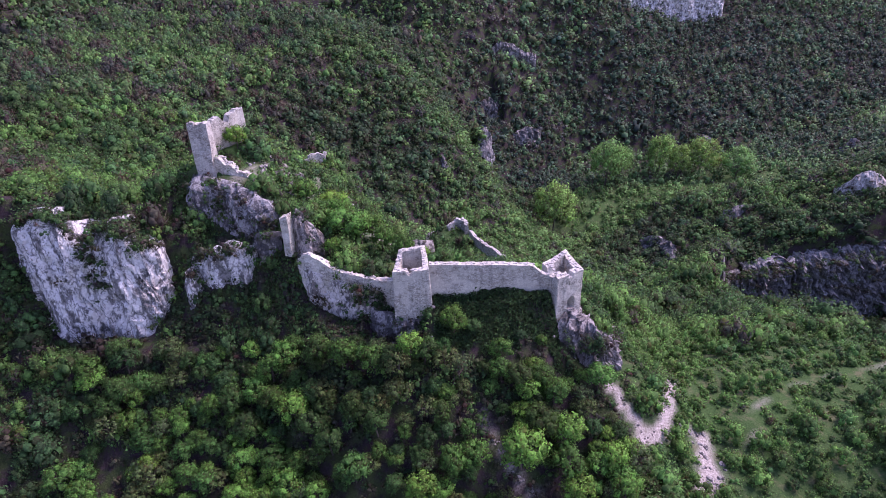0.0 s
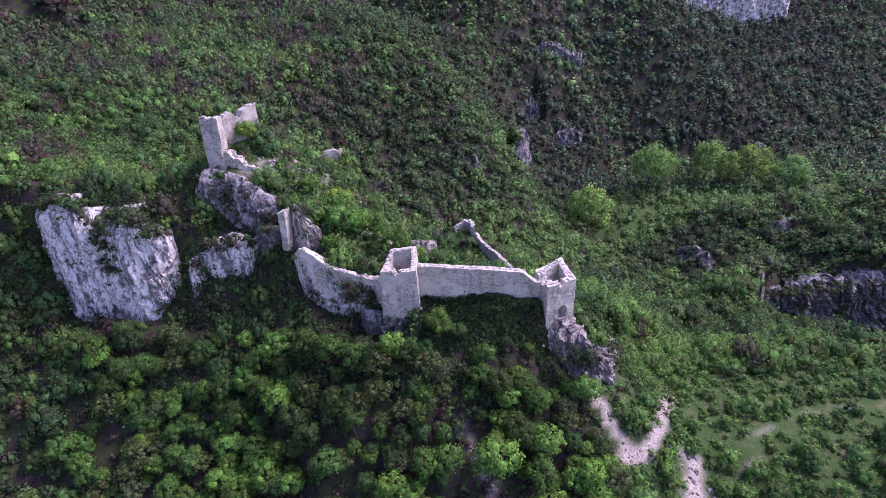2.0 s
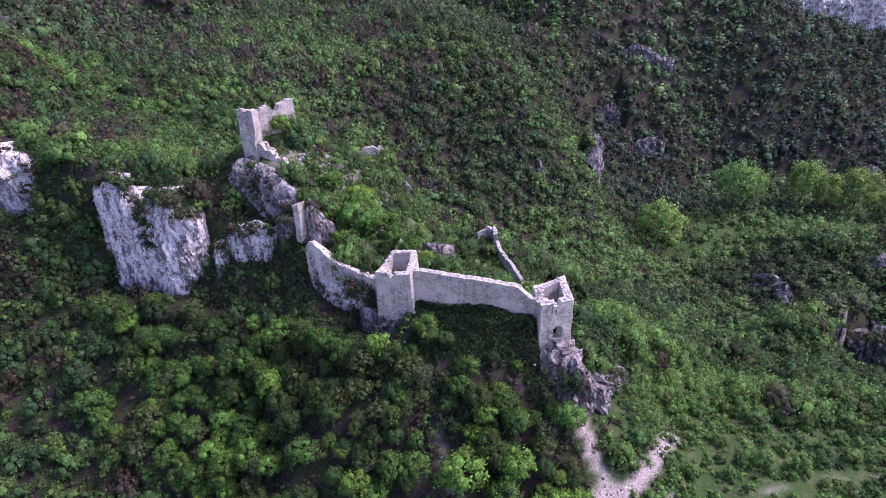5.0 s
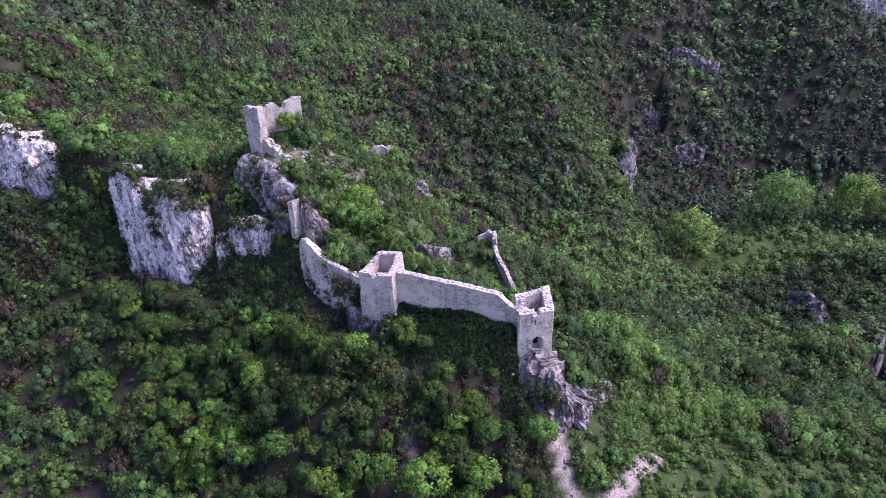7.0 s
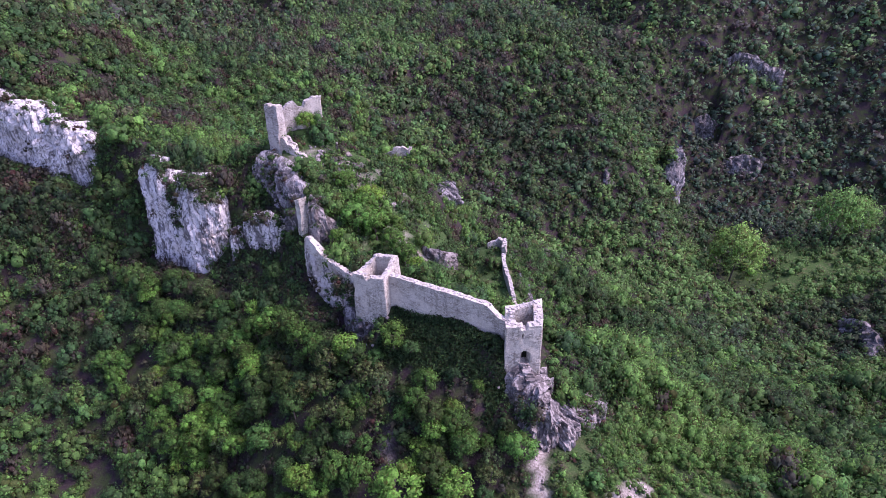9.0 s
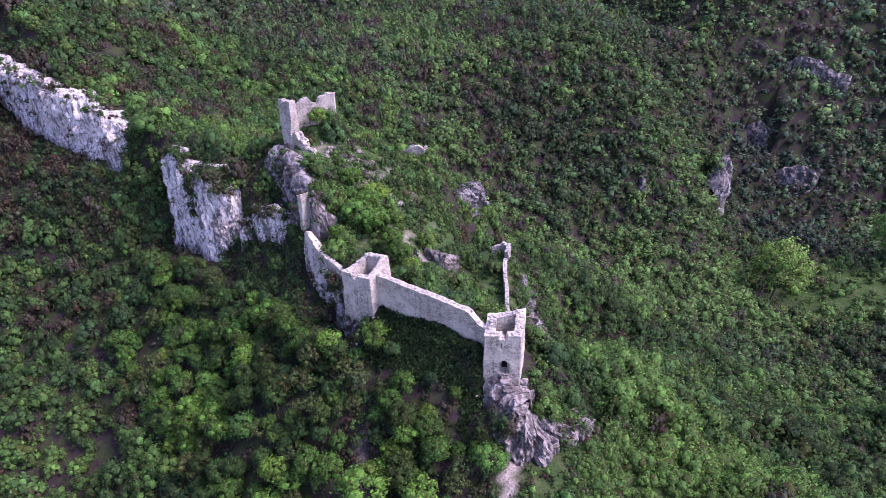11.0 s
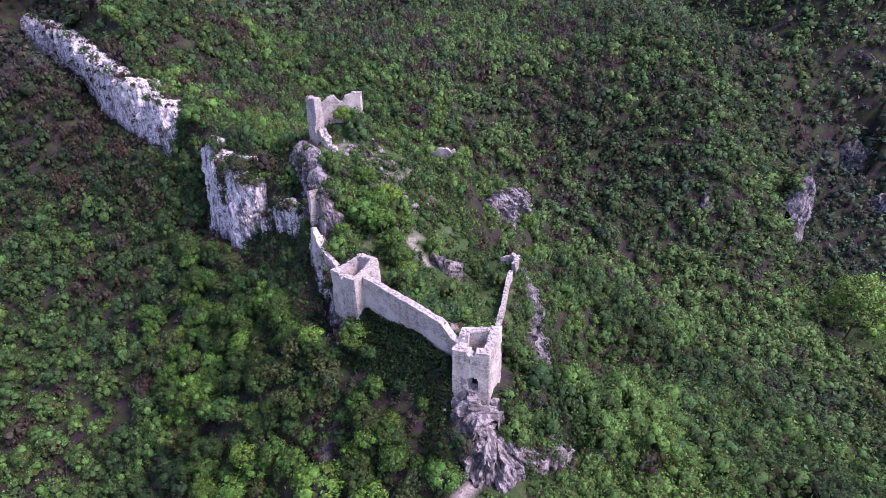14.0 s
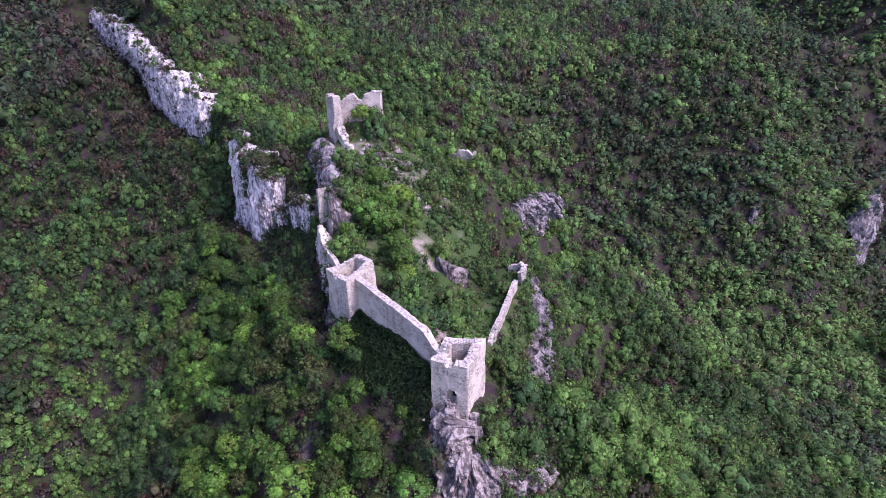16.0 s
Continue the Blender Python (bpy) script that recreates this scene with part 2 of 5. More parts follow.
def leaf_material(name, stops, by_object=False, rough=0.6):
    """Leaves: the tone goes from tree to tree, and varies from leaf clump to leaf clump."""
    m, n, l, p = material(name, rough, 0.08)
    if by_object:
        info = n.new("ShaderNodeObjectInfo")
        tone = info.outputs["Random"]
    else:
        tone = attribute(n, "tint")
    col = ramp(n, l, tone, stops)
    kind = n.new("ShaderNodeTexWhiteNoise")
    kind.noise_dimensions = "1D"
    l.new(tone, kind.inputs["W"])
    col = mixed(n, l, 1.0, col, ramp(n, l, kind.outputs["Value"], [(0.0, (0.80, 0.97, 1.16)), (0.35, (0.90, 1.0, 1.0)), (0.75, (0.98, 1.0, 0.96)), (1.0, (1.10, 1.0, 0.90))]), "MULTIPLY")
    g = n.new("ShaderNodeNewGeometry")
    isl = g.outputs["Random Per Island"]
    col = mixed(n, l, 1.0, col, ramp(n, l, isl, [(0.0, (0.76, 0.42, 0.46)), (0.24, (0.70, 0.61, 0.64)), (0.55, (0.92, 0.98, 0.90)), (1.0, (1.52, 1.74, 1.34))]), "MULTIPLY")
    pos = place(n, l)
    tuft = noise_tex(n, l, pos, 2.4, 3, 0.7)
    col = mixed(n, l, 1.0, col, ramp(n, l, tuft, [(0.36, (0.70, 0.71, 0.73)), (0.5, (1.0, 1.0, 1.0)), (0.64, (1.34, 1.31, 1.24))]), "MULTIPLY")
    l.new(col, p.inputs["Base Color"])
    tr, mx = n.new("ShaderNodeBsdfTranslucent"), n.new("ShaderNodeMixShader")
    l.new(col, tr.inputs[0])
    mx.inputs[0].default_value = 0.38
    l.new(p.outputs[0], mx.inputs[1])
    l.new(tr.outputs[0], mx.inputs[2])
    l.new(mx.outputs[0], n["Material Output"].inputs[0])
    return m


def plain(name, stops, scale, rough=0.9, bump=0.3):
    m, n, l, p = material(name, rough, 0.15)
    t = noise_tex(n, l, place(n, l), scale, 6, 0.65)
    l.new(ramp(n, l, t, stops), p.inputs["Base Color"])
    bumped(n, l, p, t, bump, 0.08)
    return m


WHITE_ROCK = limestone("white_limestone", (0.63, 0.60, 0.605), (0.09, 0.084, 0.088), shift=-0.004)
PALE_ROCK = limestone("pale_limestone", (0.47, 0.43, 0.41), (0.10, 0.085, 0.082), (0.36, 0.28, 0.23), 0.0)
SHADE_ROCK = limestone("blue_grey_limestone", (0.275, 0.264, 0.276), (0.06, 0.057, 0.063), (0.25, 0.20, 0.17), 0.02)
GATE_ROCK = limestone("rubbly_limestone", (0.30, 0.274, 0.270), (0.07, 0.06, 0.06), (0.24, 0.18, 0.145), 0.03, 1.15)
GREY_ROCK = limestone("weathered_limestone", (0.27, 0.25, 0.252), (0.065, 0.06, 0.064), (0.22, 0.175, 0.14), 0.04)
STONE = masonry("rubble_masonry", (0.64, 0.592, 0.525), (0.31, 0.276, 0.243), 3.0)
STONE_DARK = masonry("old_rubble_masonry", (0.56, 0.518, 0.478), (0.23, 0.204, 0.188), 2.8)
CAP = plain("broken_stone", [(0.3, (0.24, 0.215, 0.208)), (0.5, (0.38, 0.35, 0.34)), (0.7, (0.50, 0.47, 0.46))], 2.5)
SOIL = soil_material()
BARK = plain("bark", [(0.3, (0.05, 0.04, 0.035)), (0.7, (0.14, 0.115, 0.10))], 6.0)
IRON = plain("dark_timber", [(0.3, (0.025, 0.022, 0.02)), (0.7, (0.06, 0.05, 0.045))], 8.0)
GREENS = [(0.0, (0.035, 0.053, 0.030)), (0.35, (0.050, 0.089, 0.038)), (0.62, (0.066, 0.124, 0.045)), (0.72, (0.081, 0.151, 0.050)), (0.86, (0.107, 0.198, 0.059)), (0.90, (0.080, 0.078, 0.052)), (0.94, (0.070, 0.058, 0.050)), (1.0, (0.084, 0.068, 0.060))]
# distance haze mixed into the greens: grey for far woods, bluer across the valley
HAZE_GREENS = [(at, tuple(0.86 * v + 0.20 * g for v, g in zip(c, (0.078, 0.078, 0.086)))) for at, c in GREENS]
HAZE_BLUE_GREENS = [(at, tuple(0.84 * v + 0.46 * g for v, g in zip(c, (0.068, 0.074, 0.094)))) for at, c in GREENS]
LEAF = leaf_material("leaves", GREENS)
LEAF_HAZE_BLUE = leaf_material("haze_blue_leaves", HAZE_BLUE_GREENS)
LEAF_HAZE = leaf_material("haze_grey_leaves", HAZE_GREENS)
LEAF_DARK = leaf_material("dark_leaves", [(0.0, (0.040, 0.072, 0.029)), (1.0, (0.060, 0.116, 0.037))], True)
LEAF_MID = leaf_material("green_leaves", [(0.0, (0.058, 0.116, 0.033)), (1.0, (0.086, 0.168, 0.041))], True)
LEAF_FRESH = leaf_material("fresh_leaves", [(0.0, (0.094, 0.192, 0.046)), (1.0, (0.136, 0.266, 0.058))], True)
LEAF_OLIVE = leaf_material("olive_leaves", [(0.0, (0.078, 0.104, 0.044)), (1.0, (0.102, 0.132, 0.054))], True)
LEAF_PALE = leaf_material("pale_leaves", [(0.0, (0.145, 0.265, 0.078)), (1.0, (0.175, 0.295, 0.086))], True)
IVY = leaf_material("ivy_leaves", [(0.0, (0.026, 0.052, 0.026)), (1.0, (0.064, 0.110, 0.046))])


# ---- meshes ----
def mesh_of(name, verts, faces, mats, smooth=False, face_mat=None, attrs=(), normals=None):
    """verts (n, 3); faces (m, 3 or 4), all of one size; normals (n, 3) where the shading follows a softer form."""
    verts, faces = np.asarray(verts, np.float32), np.asarray(faces, np.int32)
    me = bpy.data.meshes.new(name)
    k = faces.shape[1]
    me.vertices.add(len(verts))
    me.vertices.foreach_set("co", verts.ravel())
    me.loops.add(faces.size)
    me.loops.foreach_set("vertex_index", faces.ravel())
    me.polygons.add(len(faces))
    me.polygons.foreach_set("loop_start", np.arange(0, faces.size, k, dtype=np.int32))
    me.polygons.foreach_set("loop_total", np.full(len(faces), k, np.int32))
    for m in mats:
        me.materials.append(m)
    me.polygons.foreach_set("use_smooth", np.full(len(faces), smooth))
    if face_mat is not None:
        me.polygons.foreach_set("material_index", np.asarray(face_mat, np.int32))
    for key, values in attrs:
        me.attributes.new(key, "FLOAT", "POINT").data.foreach_set("value", np.asarray(values, np.float32))
    me.update(calc_edges=True)
    me.validate()
    if normals is not None:
        me.attributes.new("custom_normal", "FLOAT_VECTOR", "POINT").data.foreach_set("vector", np.asarray(normals, np.float32).ravel())
    return me


def grid_faces(nu, nv, closed=False):
    i, j = np.meshgrid(np.arange(nu if closed else nu - 1), np.arange(nv - 1), indexing="ij")
    i, j = i.ravel(), j.ravel()
    i2 = (i + 1) % nu
    return np.stack([i * nv + j, i2 * nv + j, i2 * nv + j + 1, i * nv + j + 1], 1)


def resample(line, ds):
    """Points every ds along a line; all columns are interpolated. Returns the points and the way along."""
    p = np.array(line, float)
    s = np.concatenate([[0], np.cumsum(np.hypot(*(p[1:, :2] - p[:-1, :2]).T))])
    at = np.linspace(0, s[-1], max(2, int(round(s[-1] / ds)) + 1))
    return np.stack([np.interp(at, s, p[:, k]) for k in range(p.shape[1])], 1), at


# rock faces: a line of (x, y, foot, top) each, which faces the right-hand side of the way along it; depth, material, label, seed, roughness, step
CRAGS = []


def rock(*args):
    CRAGS.append(("crag",) + args)


def seated(line, rise):
    """A rock face that stands out of the ground by rise in its middle."""
    n = len(line)
    return [(x, y, float(tame(ground(x, y))) - 4, float(tame(ground(x, y))) + rise * math.sin(math.pi * (k + 0.6) / (n + 0.2))) for k, (x, y) in enumerate(line)]


rock([(-77.8, 86.5, 14, 20), (-76.8, 83.0, 9, 22), (-74.4, 80.2, 3, 22.6), (-70.8, 78.4, -3, 23.8), (-67.5, 77.9, -4, 22.6), (-65.4, 77.9, -4, 23.4), (-63, 79.2, -4, 20.8), (-60.6, 78.4, -4, 20.6), (-58.6, 78.0, -3.5, 21.8), (-56.5, 77.6, -3, 21.0), (-53.8, 78.2, -3, 20.0), (-51.4, 79.4, -2, 17.6), (-50.2, 82.4, 3, 16.6), (-50.6, 87, 8, 17.5)], 3.6, WHITE_ROCK, "tall white limestone crag streaked with grey, above the woods", 11, 0.7, 0.3, 0.12)
rock([(-48.6, 82.0, -2, 9.0), (-47.0, 80.0, -3, 12.4), (-45.2, 80.0, -3, 11.6), (-43.6, 81.6, 0, 9.0)], 2.0, WHITE_ROCK, "pointed white limestone pinnacle beside a crag", 23, 0.5, 0.26)
rock([(-47.2, 83.2, 1, 12.0), (-44.6, 82.9, 1.5, 13.8), (-41.6, 82.6, 3, 14.8), (-37.8, 83.2, 5, 15.2), (-34.4, 84.4, 7, 14.2)], 3.0, WHITE_ROCK, "pale limestone ledge on the slope under the keep", 31, 0.8, 0.26)
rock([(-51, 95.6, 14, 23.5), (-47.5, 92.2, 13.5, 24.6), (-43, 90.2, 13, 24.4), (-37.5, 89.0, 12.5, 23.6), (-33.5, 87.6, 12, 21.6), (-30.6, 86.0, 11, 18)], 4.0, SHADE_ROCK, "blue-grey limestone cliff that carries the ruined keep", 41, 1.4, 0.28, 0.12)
rock([(-36.5, 86.6, 9, 15.5), (-33, 84.6, 8, 17), (-30, 83.3, 9, 17.5)], 2.5, GREY_ROCK, "weathered grey rock under the ruined wall", 47, 0.8)
rock([(-28.8, 83.2, 11, 20.0), (-26.6, 82.2, 10, 21.6), (-24.2, 82.4, 9.5, 20.6), (-22.2, 83.8, 9.5, 18.4), (-20.8, 86.6, 9.5, 15)], 4.0, GATE_ROCK, "brown weathered rock hump beside a wall stump", 53, 0.75, 0.24, 0.2)
rock([(-26.6, 81.0, 4.5, 13.0), (-25.4, 79.6, 3.5, 13.6), (-23.8, 78.9, 2.5, 13.4), (-21.4, 78.2, 1.5, 12.2), (-18.6, 77.6, 0.5, 11.0), (-16.2, 77.3, 0.5, 9.6), (-13.8, 77.2, 1, 8.6), (-11.0, 77.4, 2, 8.4)], 1.2, PALE_ROCK, "pale broken rock that the rampart stands on", 57, 0.8, 0.3)
rock([(-15.5, 77.5, 1, 6.8), (-12.8, 75.2, -1, 6.5), (-10, 73.2, -1.5, 6.2), (-6.5, 72.4, 0, 6.0), (-3, 73.2, 2, 7)], 2.5, GREY_ROCK, "broken grey rock under the square tower", 59, 0.9)
rock([(16.0, 75.2, 0, 4.6), (17.4, 73.2, -2, 4.6), (19.6, 71.5, -4, 4.2), (22.2, 70.4, -6, 3.8), (24.8, 70.0, -7, 3.2), (27.6, 70.8, -8, 2.2), (29.8, 73.2, -8.5, 0.8), (31.0, 76.6, -9, -0.8), (31.2, 79.6, -9.5, -2.0)], 5.0, GATE_ROCK, "steep grey crag under the gate tower", 61, 1.7, 0.25, 0.34)
rock([(30.2, 77.4, -9.5, -2.4), (31.6, 80.4, -10.5, -3.6), (32.0, 83.6, -11, -4.4), (31.0, 87, -11.5, -5.4), (28.6, 89.8, -11.5, -6.4)], 4.0, GATE_ROCK, "ledge of pale rock below the gate tower", 67, 1.1, 0.3, 0.14)
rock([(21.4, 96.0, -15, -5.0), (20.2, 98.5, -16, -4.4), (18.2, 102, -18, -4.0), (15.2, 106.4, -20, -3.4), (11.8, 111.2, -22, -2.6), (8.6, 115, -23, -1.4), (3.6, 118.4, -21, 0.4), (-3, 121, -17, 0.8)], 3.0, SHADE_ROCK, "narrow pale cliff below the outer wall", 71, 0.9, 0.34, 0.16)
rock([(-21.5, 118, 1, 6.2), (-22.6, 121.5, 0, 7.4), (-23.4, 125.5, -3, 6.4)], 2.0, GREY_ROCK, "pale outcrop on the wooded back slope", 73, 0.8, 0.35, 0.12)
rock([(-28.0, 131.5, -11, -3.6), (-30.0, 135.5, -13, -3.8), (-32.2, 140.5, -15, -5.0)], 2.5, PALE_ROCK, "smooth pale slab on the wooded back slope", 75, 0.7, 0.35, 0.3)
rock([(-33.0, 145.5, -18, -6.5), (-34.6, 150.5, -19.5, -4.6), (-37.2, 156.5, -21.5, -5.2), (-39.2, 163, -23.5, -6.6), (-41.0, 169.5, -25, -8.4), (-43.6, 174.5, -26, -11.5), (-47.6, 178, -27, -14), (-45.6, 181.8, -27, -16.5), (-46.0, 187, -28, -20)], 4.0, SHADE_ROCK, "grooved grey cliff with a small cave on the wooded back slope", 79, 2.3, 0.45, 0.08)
rock([(-11.2, 96.6, 3.5, 7.4), (-8.4, 96.4, 3, 8.0), (-5.4, 97.0, 2.6, 7.8), (-2.4, 98.8, 2.4, 6.8)], 1.6, GATE_ROCK, "low cracked rock ledge in the castle yard", 83, 0.45, 0.22, 0.2)
rock([(-300, 70, 30, 46), (-285, 72.5, 30, 47), (-266, 75.5, 29, 44)], 6.0, WHITE_ROCK, "white limestone cliff at the far end of the plateau", 87, 1.1, 0.8)
rock([(-234, 80.5, 27, 42), (-222, 80.5, 26, 43.5), (-192, 82, 23, 41), (-162, 81.4, 17, 37), (-135, 80.6, 12, 33), (-114, 81.0, 10, 30), (-100, 83.2, 7, 25.5), (-92.0, 86.4, 7, 20)], 6.0, WHITE_ROCK, "long white limestone cliff along the plateau edge", 89, 1.1, 0.6)
rock([(118, 427.5, 22, 34), (138, 431, 14, 30), (164, 439, 9, 31), (190, 447, 6, 33), (212, 455, 6, 27)], 8.0, WHITE_ROCK, "white cliff high on the far valley side", 97, 1.6, 1.2)
rock([(24, 357, -4, 4), (33, 360, -4, 10), (41, 363, -5, 8), (47, 363, -7, 3), (56, 363, -9, 1)], 4.0, GREY_ROCK, "grey rock patch on the far valley side", 101, 1.6, 0.9)
rock([(18, 329, -36, -22), (25, 332, -37, -18), (32, 336, -38, -24)], 4.0, GREY_ROCK, "shaded rock step on the far valley side", 103, 1.6, 0.9)
rock([(38, 317, -48, -37), (47, 320, -48, -33), (56, 325, -48, -38)], 4.0, GREY_ROCK, "shaded rock step on the far valley side", 107, 1.6, 0.9)
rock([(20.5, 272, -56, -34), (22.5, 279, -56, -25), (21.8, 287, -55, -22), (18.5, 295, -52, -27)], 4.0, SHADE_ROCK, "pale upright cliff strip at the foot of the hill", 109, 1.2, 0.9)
rock(seated([(168, 222), (174, 218), (181, 217), (190, 220)], 9), 4.0, PALE_ROCK, "pale outcrop on the far knoll", 127, 1.4, 0.9, 0.25)
rock(seated([(106, 187), (109.5, 184), (113, 184)], 6), 3.0, GREY_ROCK, "small grey outcrop among the trees", 131, 1.2, 0.8, 0.25)
rock(seated([(87, 226), (91, 222), (94, 214), (93, 207)], 6), 3.0, GREY_ROCK, "brown rocky bank at the end of the knoll", 137, 1.4, 0.8, 0.3)
rock(seated([(126, 229), (131, 227), (137, 228)], 5), 3.0, GREY_ROCK, "small grey outcrop on the knoll", 139, 1.2, 0.8, 0.3)
rock(seated([(160, 350), (166, 347), (173, 349)], 7), 3.0, GREY_ROCK, "grey rock patch on the far valley side", 149, 1.2, 0.9, 0.2)
rock(seated([(246, 332), (252, 330), (258, 332)], 7), 3.0, GREY_ROCK, "grey rock patch on the far valley side", 151, 1.2, 0.9, 0.2)
rock(seated([(-6, 233), (-3, 231), (1, 232)], 4), 3.0, GREY_ROCK, "small pale outcrop on the wooded hillside", 157, 1.0, 0.8, 0.2)
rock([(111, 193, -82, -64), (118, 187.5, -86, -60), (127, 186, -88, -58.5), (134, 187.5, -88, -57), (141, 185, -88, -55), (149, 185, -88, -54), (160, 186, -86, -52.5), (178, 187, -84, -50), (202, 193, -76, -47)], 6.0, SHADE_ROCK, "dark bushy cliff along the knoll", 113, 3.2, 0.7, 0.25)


BANKS = [("bank", [(16.0, 93.4, -4, 4.9), (14.4, 96.4, -4, 5.0), (12.4, 100.4, -4, 5.0), (10.2, 104.4, -4, 5.2), (8.0, 108.0, -4, 5.6), (5.6, 111.4, -5, 6.2), (1.6, 113.6, -5, 6.4), (-3.5, 114.6, -4, 6.6)], 1.0), ("bank", [(-2.6, 74.2, 4.5, 10.6), (4, 74.8, 4.5, 10.4), (10, 73.8, 4.6, 10.2), (16.2, 73.2, 4.4, 10.0), (18.6, 73.0, 4.0, 9.0)], 1.0)]


def land(x, y):
    """The lie of the land: level below and above each rock face."""
    shape = np.shape(x)
    x, y = np.atleast_1d(np.asarray(x, float)), np.atleast_1d(np.asarray(y, float))
    z = tame(ground(x, y))
    for c in CRAGS + BANKS:
        ln = np.array(c[1], float)
        s = np.concatenate([[0], np.cumsum(np.hypot(*(ln[1:, :2] - ln[:-1, :2]).T))])
        reach = 14.0 if ln[:, 3].max() - ln[:, 2].min() > 9 else 9.0
        lo, hi = ln[:, :2].min(0) - reach, ln[:, :2].max(0) + reach
        q = np.nonzero((x > lo[0]) & (x < hi[0]) & (y > lo[1]) & (y < hi[1]))
        if not len(q[0]):
            continue
        px, py = x[q], y[q]
        best, along, side = np.full(len(px), 1e9), np.zeros(len(px)), np.zeros(len(px))
        for k in range(len(ln) - 1):
            (ax, ay), (bx, by) = ln[k, :2], ln[k + 1, :2]
            dx, dy = bx - ax, by - ay
            t = np.clip(((px - ax) * dx + (py - ay) * dy) / (dx * dx + dy * dy), 0, 1)
            ex, ey = px - ax - t * dx, py - ay - t * dy
            d = np.hypot(ex, ey)
            better = d < best
            best = np.where(better, d, best)
            along = np.where(better, s[k] + t * (s[k + 1] - s[k]), along)
            side = np.where(better, dx * ey - dy * ex, side)
        foot, top = np.interp(along, s, ln[:, 2]) + 3.0, np.interp(along, s, ln[:, 3]) - 0.4
        ends = step(0.0, 2.5, along) * step(0.0, 2.5, s[-1] - along)
        w = ends * (1 - step(0.45 * reach, reach, best))
        below = np.minimum(z[q], foot)
        above = np.clip(z[q], top - 1.2, top)
        behind = np.where(side < 0, -best, best)
        lean = (c[8] if len(c) > 8 else 0.05) if len(c) > 3 else 0.0
        lip = 0.45 * c[2] + (lean + 0.04 * (len(c) > 3)) * (top - foot)
        up = step(lip, lip + 1.6, behind)
        z[q] = z[q] + ((1 - up) * below + up * above - z[q]) * w
    z = np.maximum(z, 27.6 - 1.15 * np.maximum(0, seg_dist(x, y, [(-40.6, 105.4), (-42.8, 101.2)]) - 1.3))
    z = np.maximum(z, 15.2 - 1.7 * np.maximum(0, seg_dist(x, y, [(-38, 119), (-33, 121.5), (-29.8, 123.6)]) - 2.2))
    return z.reshape(shape)


# ---- the ground ----
MEADOW = [(48, 66), (62, 74), (80, 82), (100, 92)]
TRACK = [(26.2, 70.2), (26.8, 67.6), (27.3, 66.0), (28.2, 64.8), (29.9, 63.8), (30.6, 61.6)]
TRACK_EAST = [(40.6, 77.0), (39.2, 73.8), (38.0, 70.6), (36.2, 66.6), (34.2, 63.3), (31.7, 61.2), (29.4, 60.2)]
ROCKY = [(41.2, 64.6), (41.3, 61.4), (40.4, 57.6), (38.6, 55.0)]
FOOTPATH = [(46, 60.5), (49.5, 63.7), (51.5, 65.6), (51.7, 68.8), (54.2, 71.4), (58.7, 73.6), (66.2, 78.1), (80, 82), (96, 87)]
YARD_PATH = [(-15.5, 98.5), (-14.0, 96.2), (-11.5, 95.5), (-8, 97)]
RUBBLE_SLIDE = [(4.6, 61.2), (6.8, 57.9), (8.9, 55.8), (11.6, 53.0), (15, 49.5)]
YARD = [(-12, 91), (-4, 91), (3, 92), (8, 96), (6, 106)]


def grass_at(x, y):
    g = np.maximum(1 - step(7, 17, seg_dist(x, y, MEADOW)), 1 - step(6, 11, seg_dist(x, y, YARD)))
    g = np.maximum(g, 1 - step(8, 14, seg_dist(x, y, [(-42, 101), (-34, 106), (-26, 104), (-14, 104)])))
    g = np.maximum(g, 0.9 * step(24, 30, x + 0.15 * (66 - y)) * (1 - step(112, 130, y)))
    g = np.maximum(g, 1 - step(10, 30, seg_dist(x, y, [(70, 262), (110, 275), (150, 290), (200, 300)])))
    return g * step(-0.9, -0.3, fbm(x / 9, y / 9, 71, 3))


def bare_at(x, y):
    w = 0.5 * fbm(x / 1.6, y / 1.6, 5, 3)
    b = 1 - step(0.45, 1.1, seg_dist(x, y, TRACK) + 1.4 * w)
    b = np.maximum(b, (1 - step(0.8, 2.2, seg_dist(x, y, ROCKY) + 2.4 * w)))
    b = np.maximum(b, 1 - step(0.7, 1.4, seg_dist(x, y, TRACK_EAST) + 1.2 * w))
    b = np.maximum(b, 0.4 * (1 - step(0.1, 0.35, seg_dist(x, y, FOOTPATH) + 0.1 * w)))
    b = np.maximum(b, 0.9 * (1 - step(0.4, 1.0, seg_dist(x, y, YARD_PATH) + w)))
    b = np.maximum(b, 0.85 * (1 - step(0.5, 1.1, seg_dist(x, y, [(10.5, 83), (12.5, 81.2)]) + w)))
    b = np.maximum(b, 0.6 * (1 - step(0.3, 0.9, seg_dist(x, y, RUBBLE_SLIDE) + w)))
    spots = step(0.30, 0.42, fbm(x / 3.1, y / 3.1, 33, 4)) * (1 - step(6, 16, seg_dist(x, y, [(-40, 102), (-30, 112), (-22, 100)])))
    return np.maximum(b, 0.5 * spots)


def stretched(lo, hi, fine, coarse, start, stop, far):
    a = np.arange(start, stop + fine, fine)
    out = [a]
    for sign, edge, limit in ((-1, start, lo), (1, stop, hi)):
        v, d, col = edge, fine, []
        while sign * (limit - v) > 0:
            d = min(d * 1.06, coarse if abs(v) < 520 else far)
            v += sign * d
            col.append(v)
        out.append(np.array(col))
    return np.sort(np.concatenate(out))


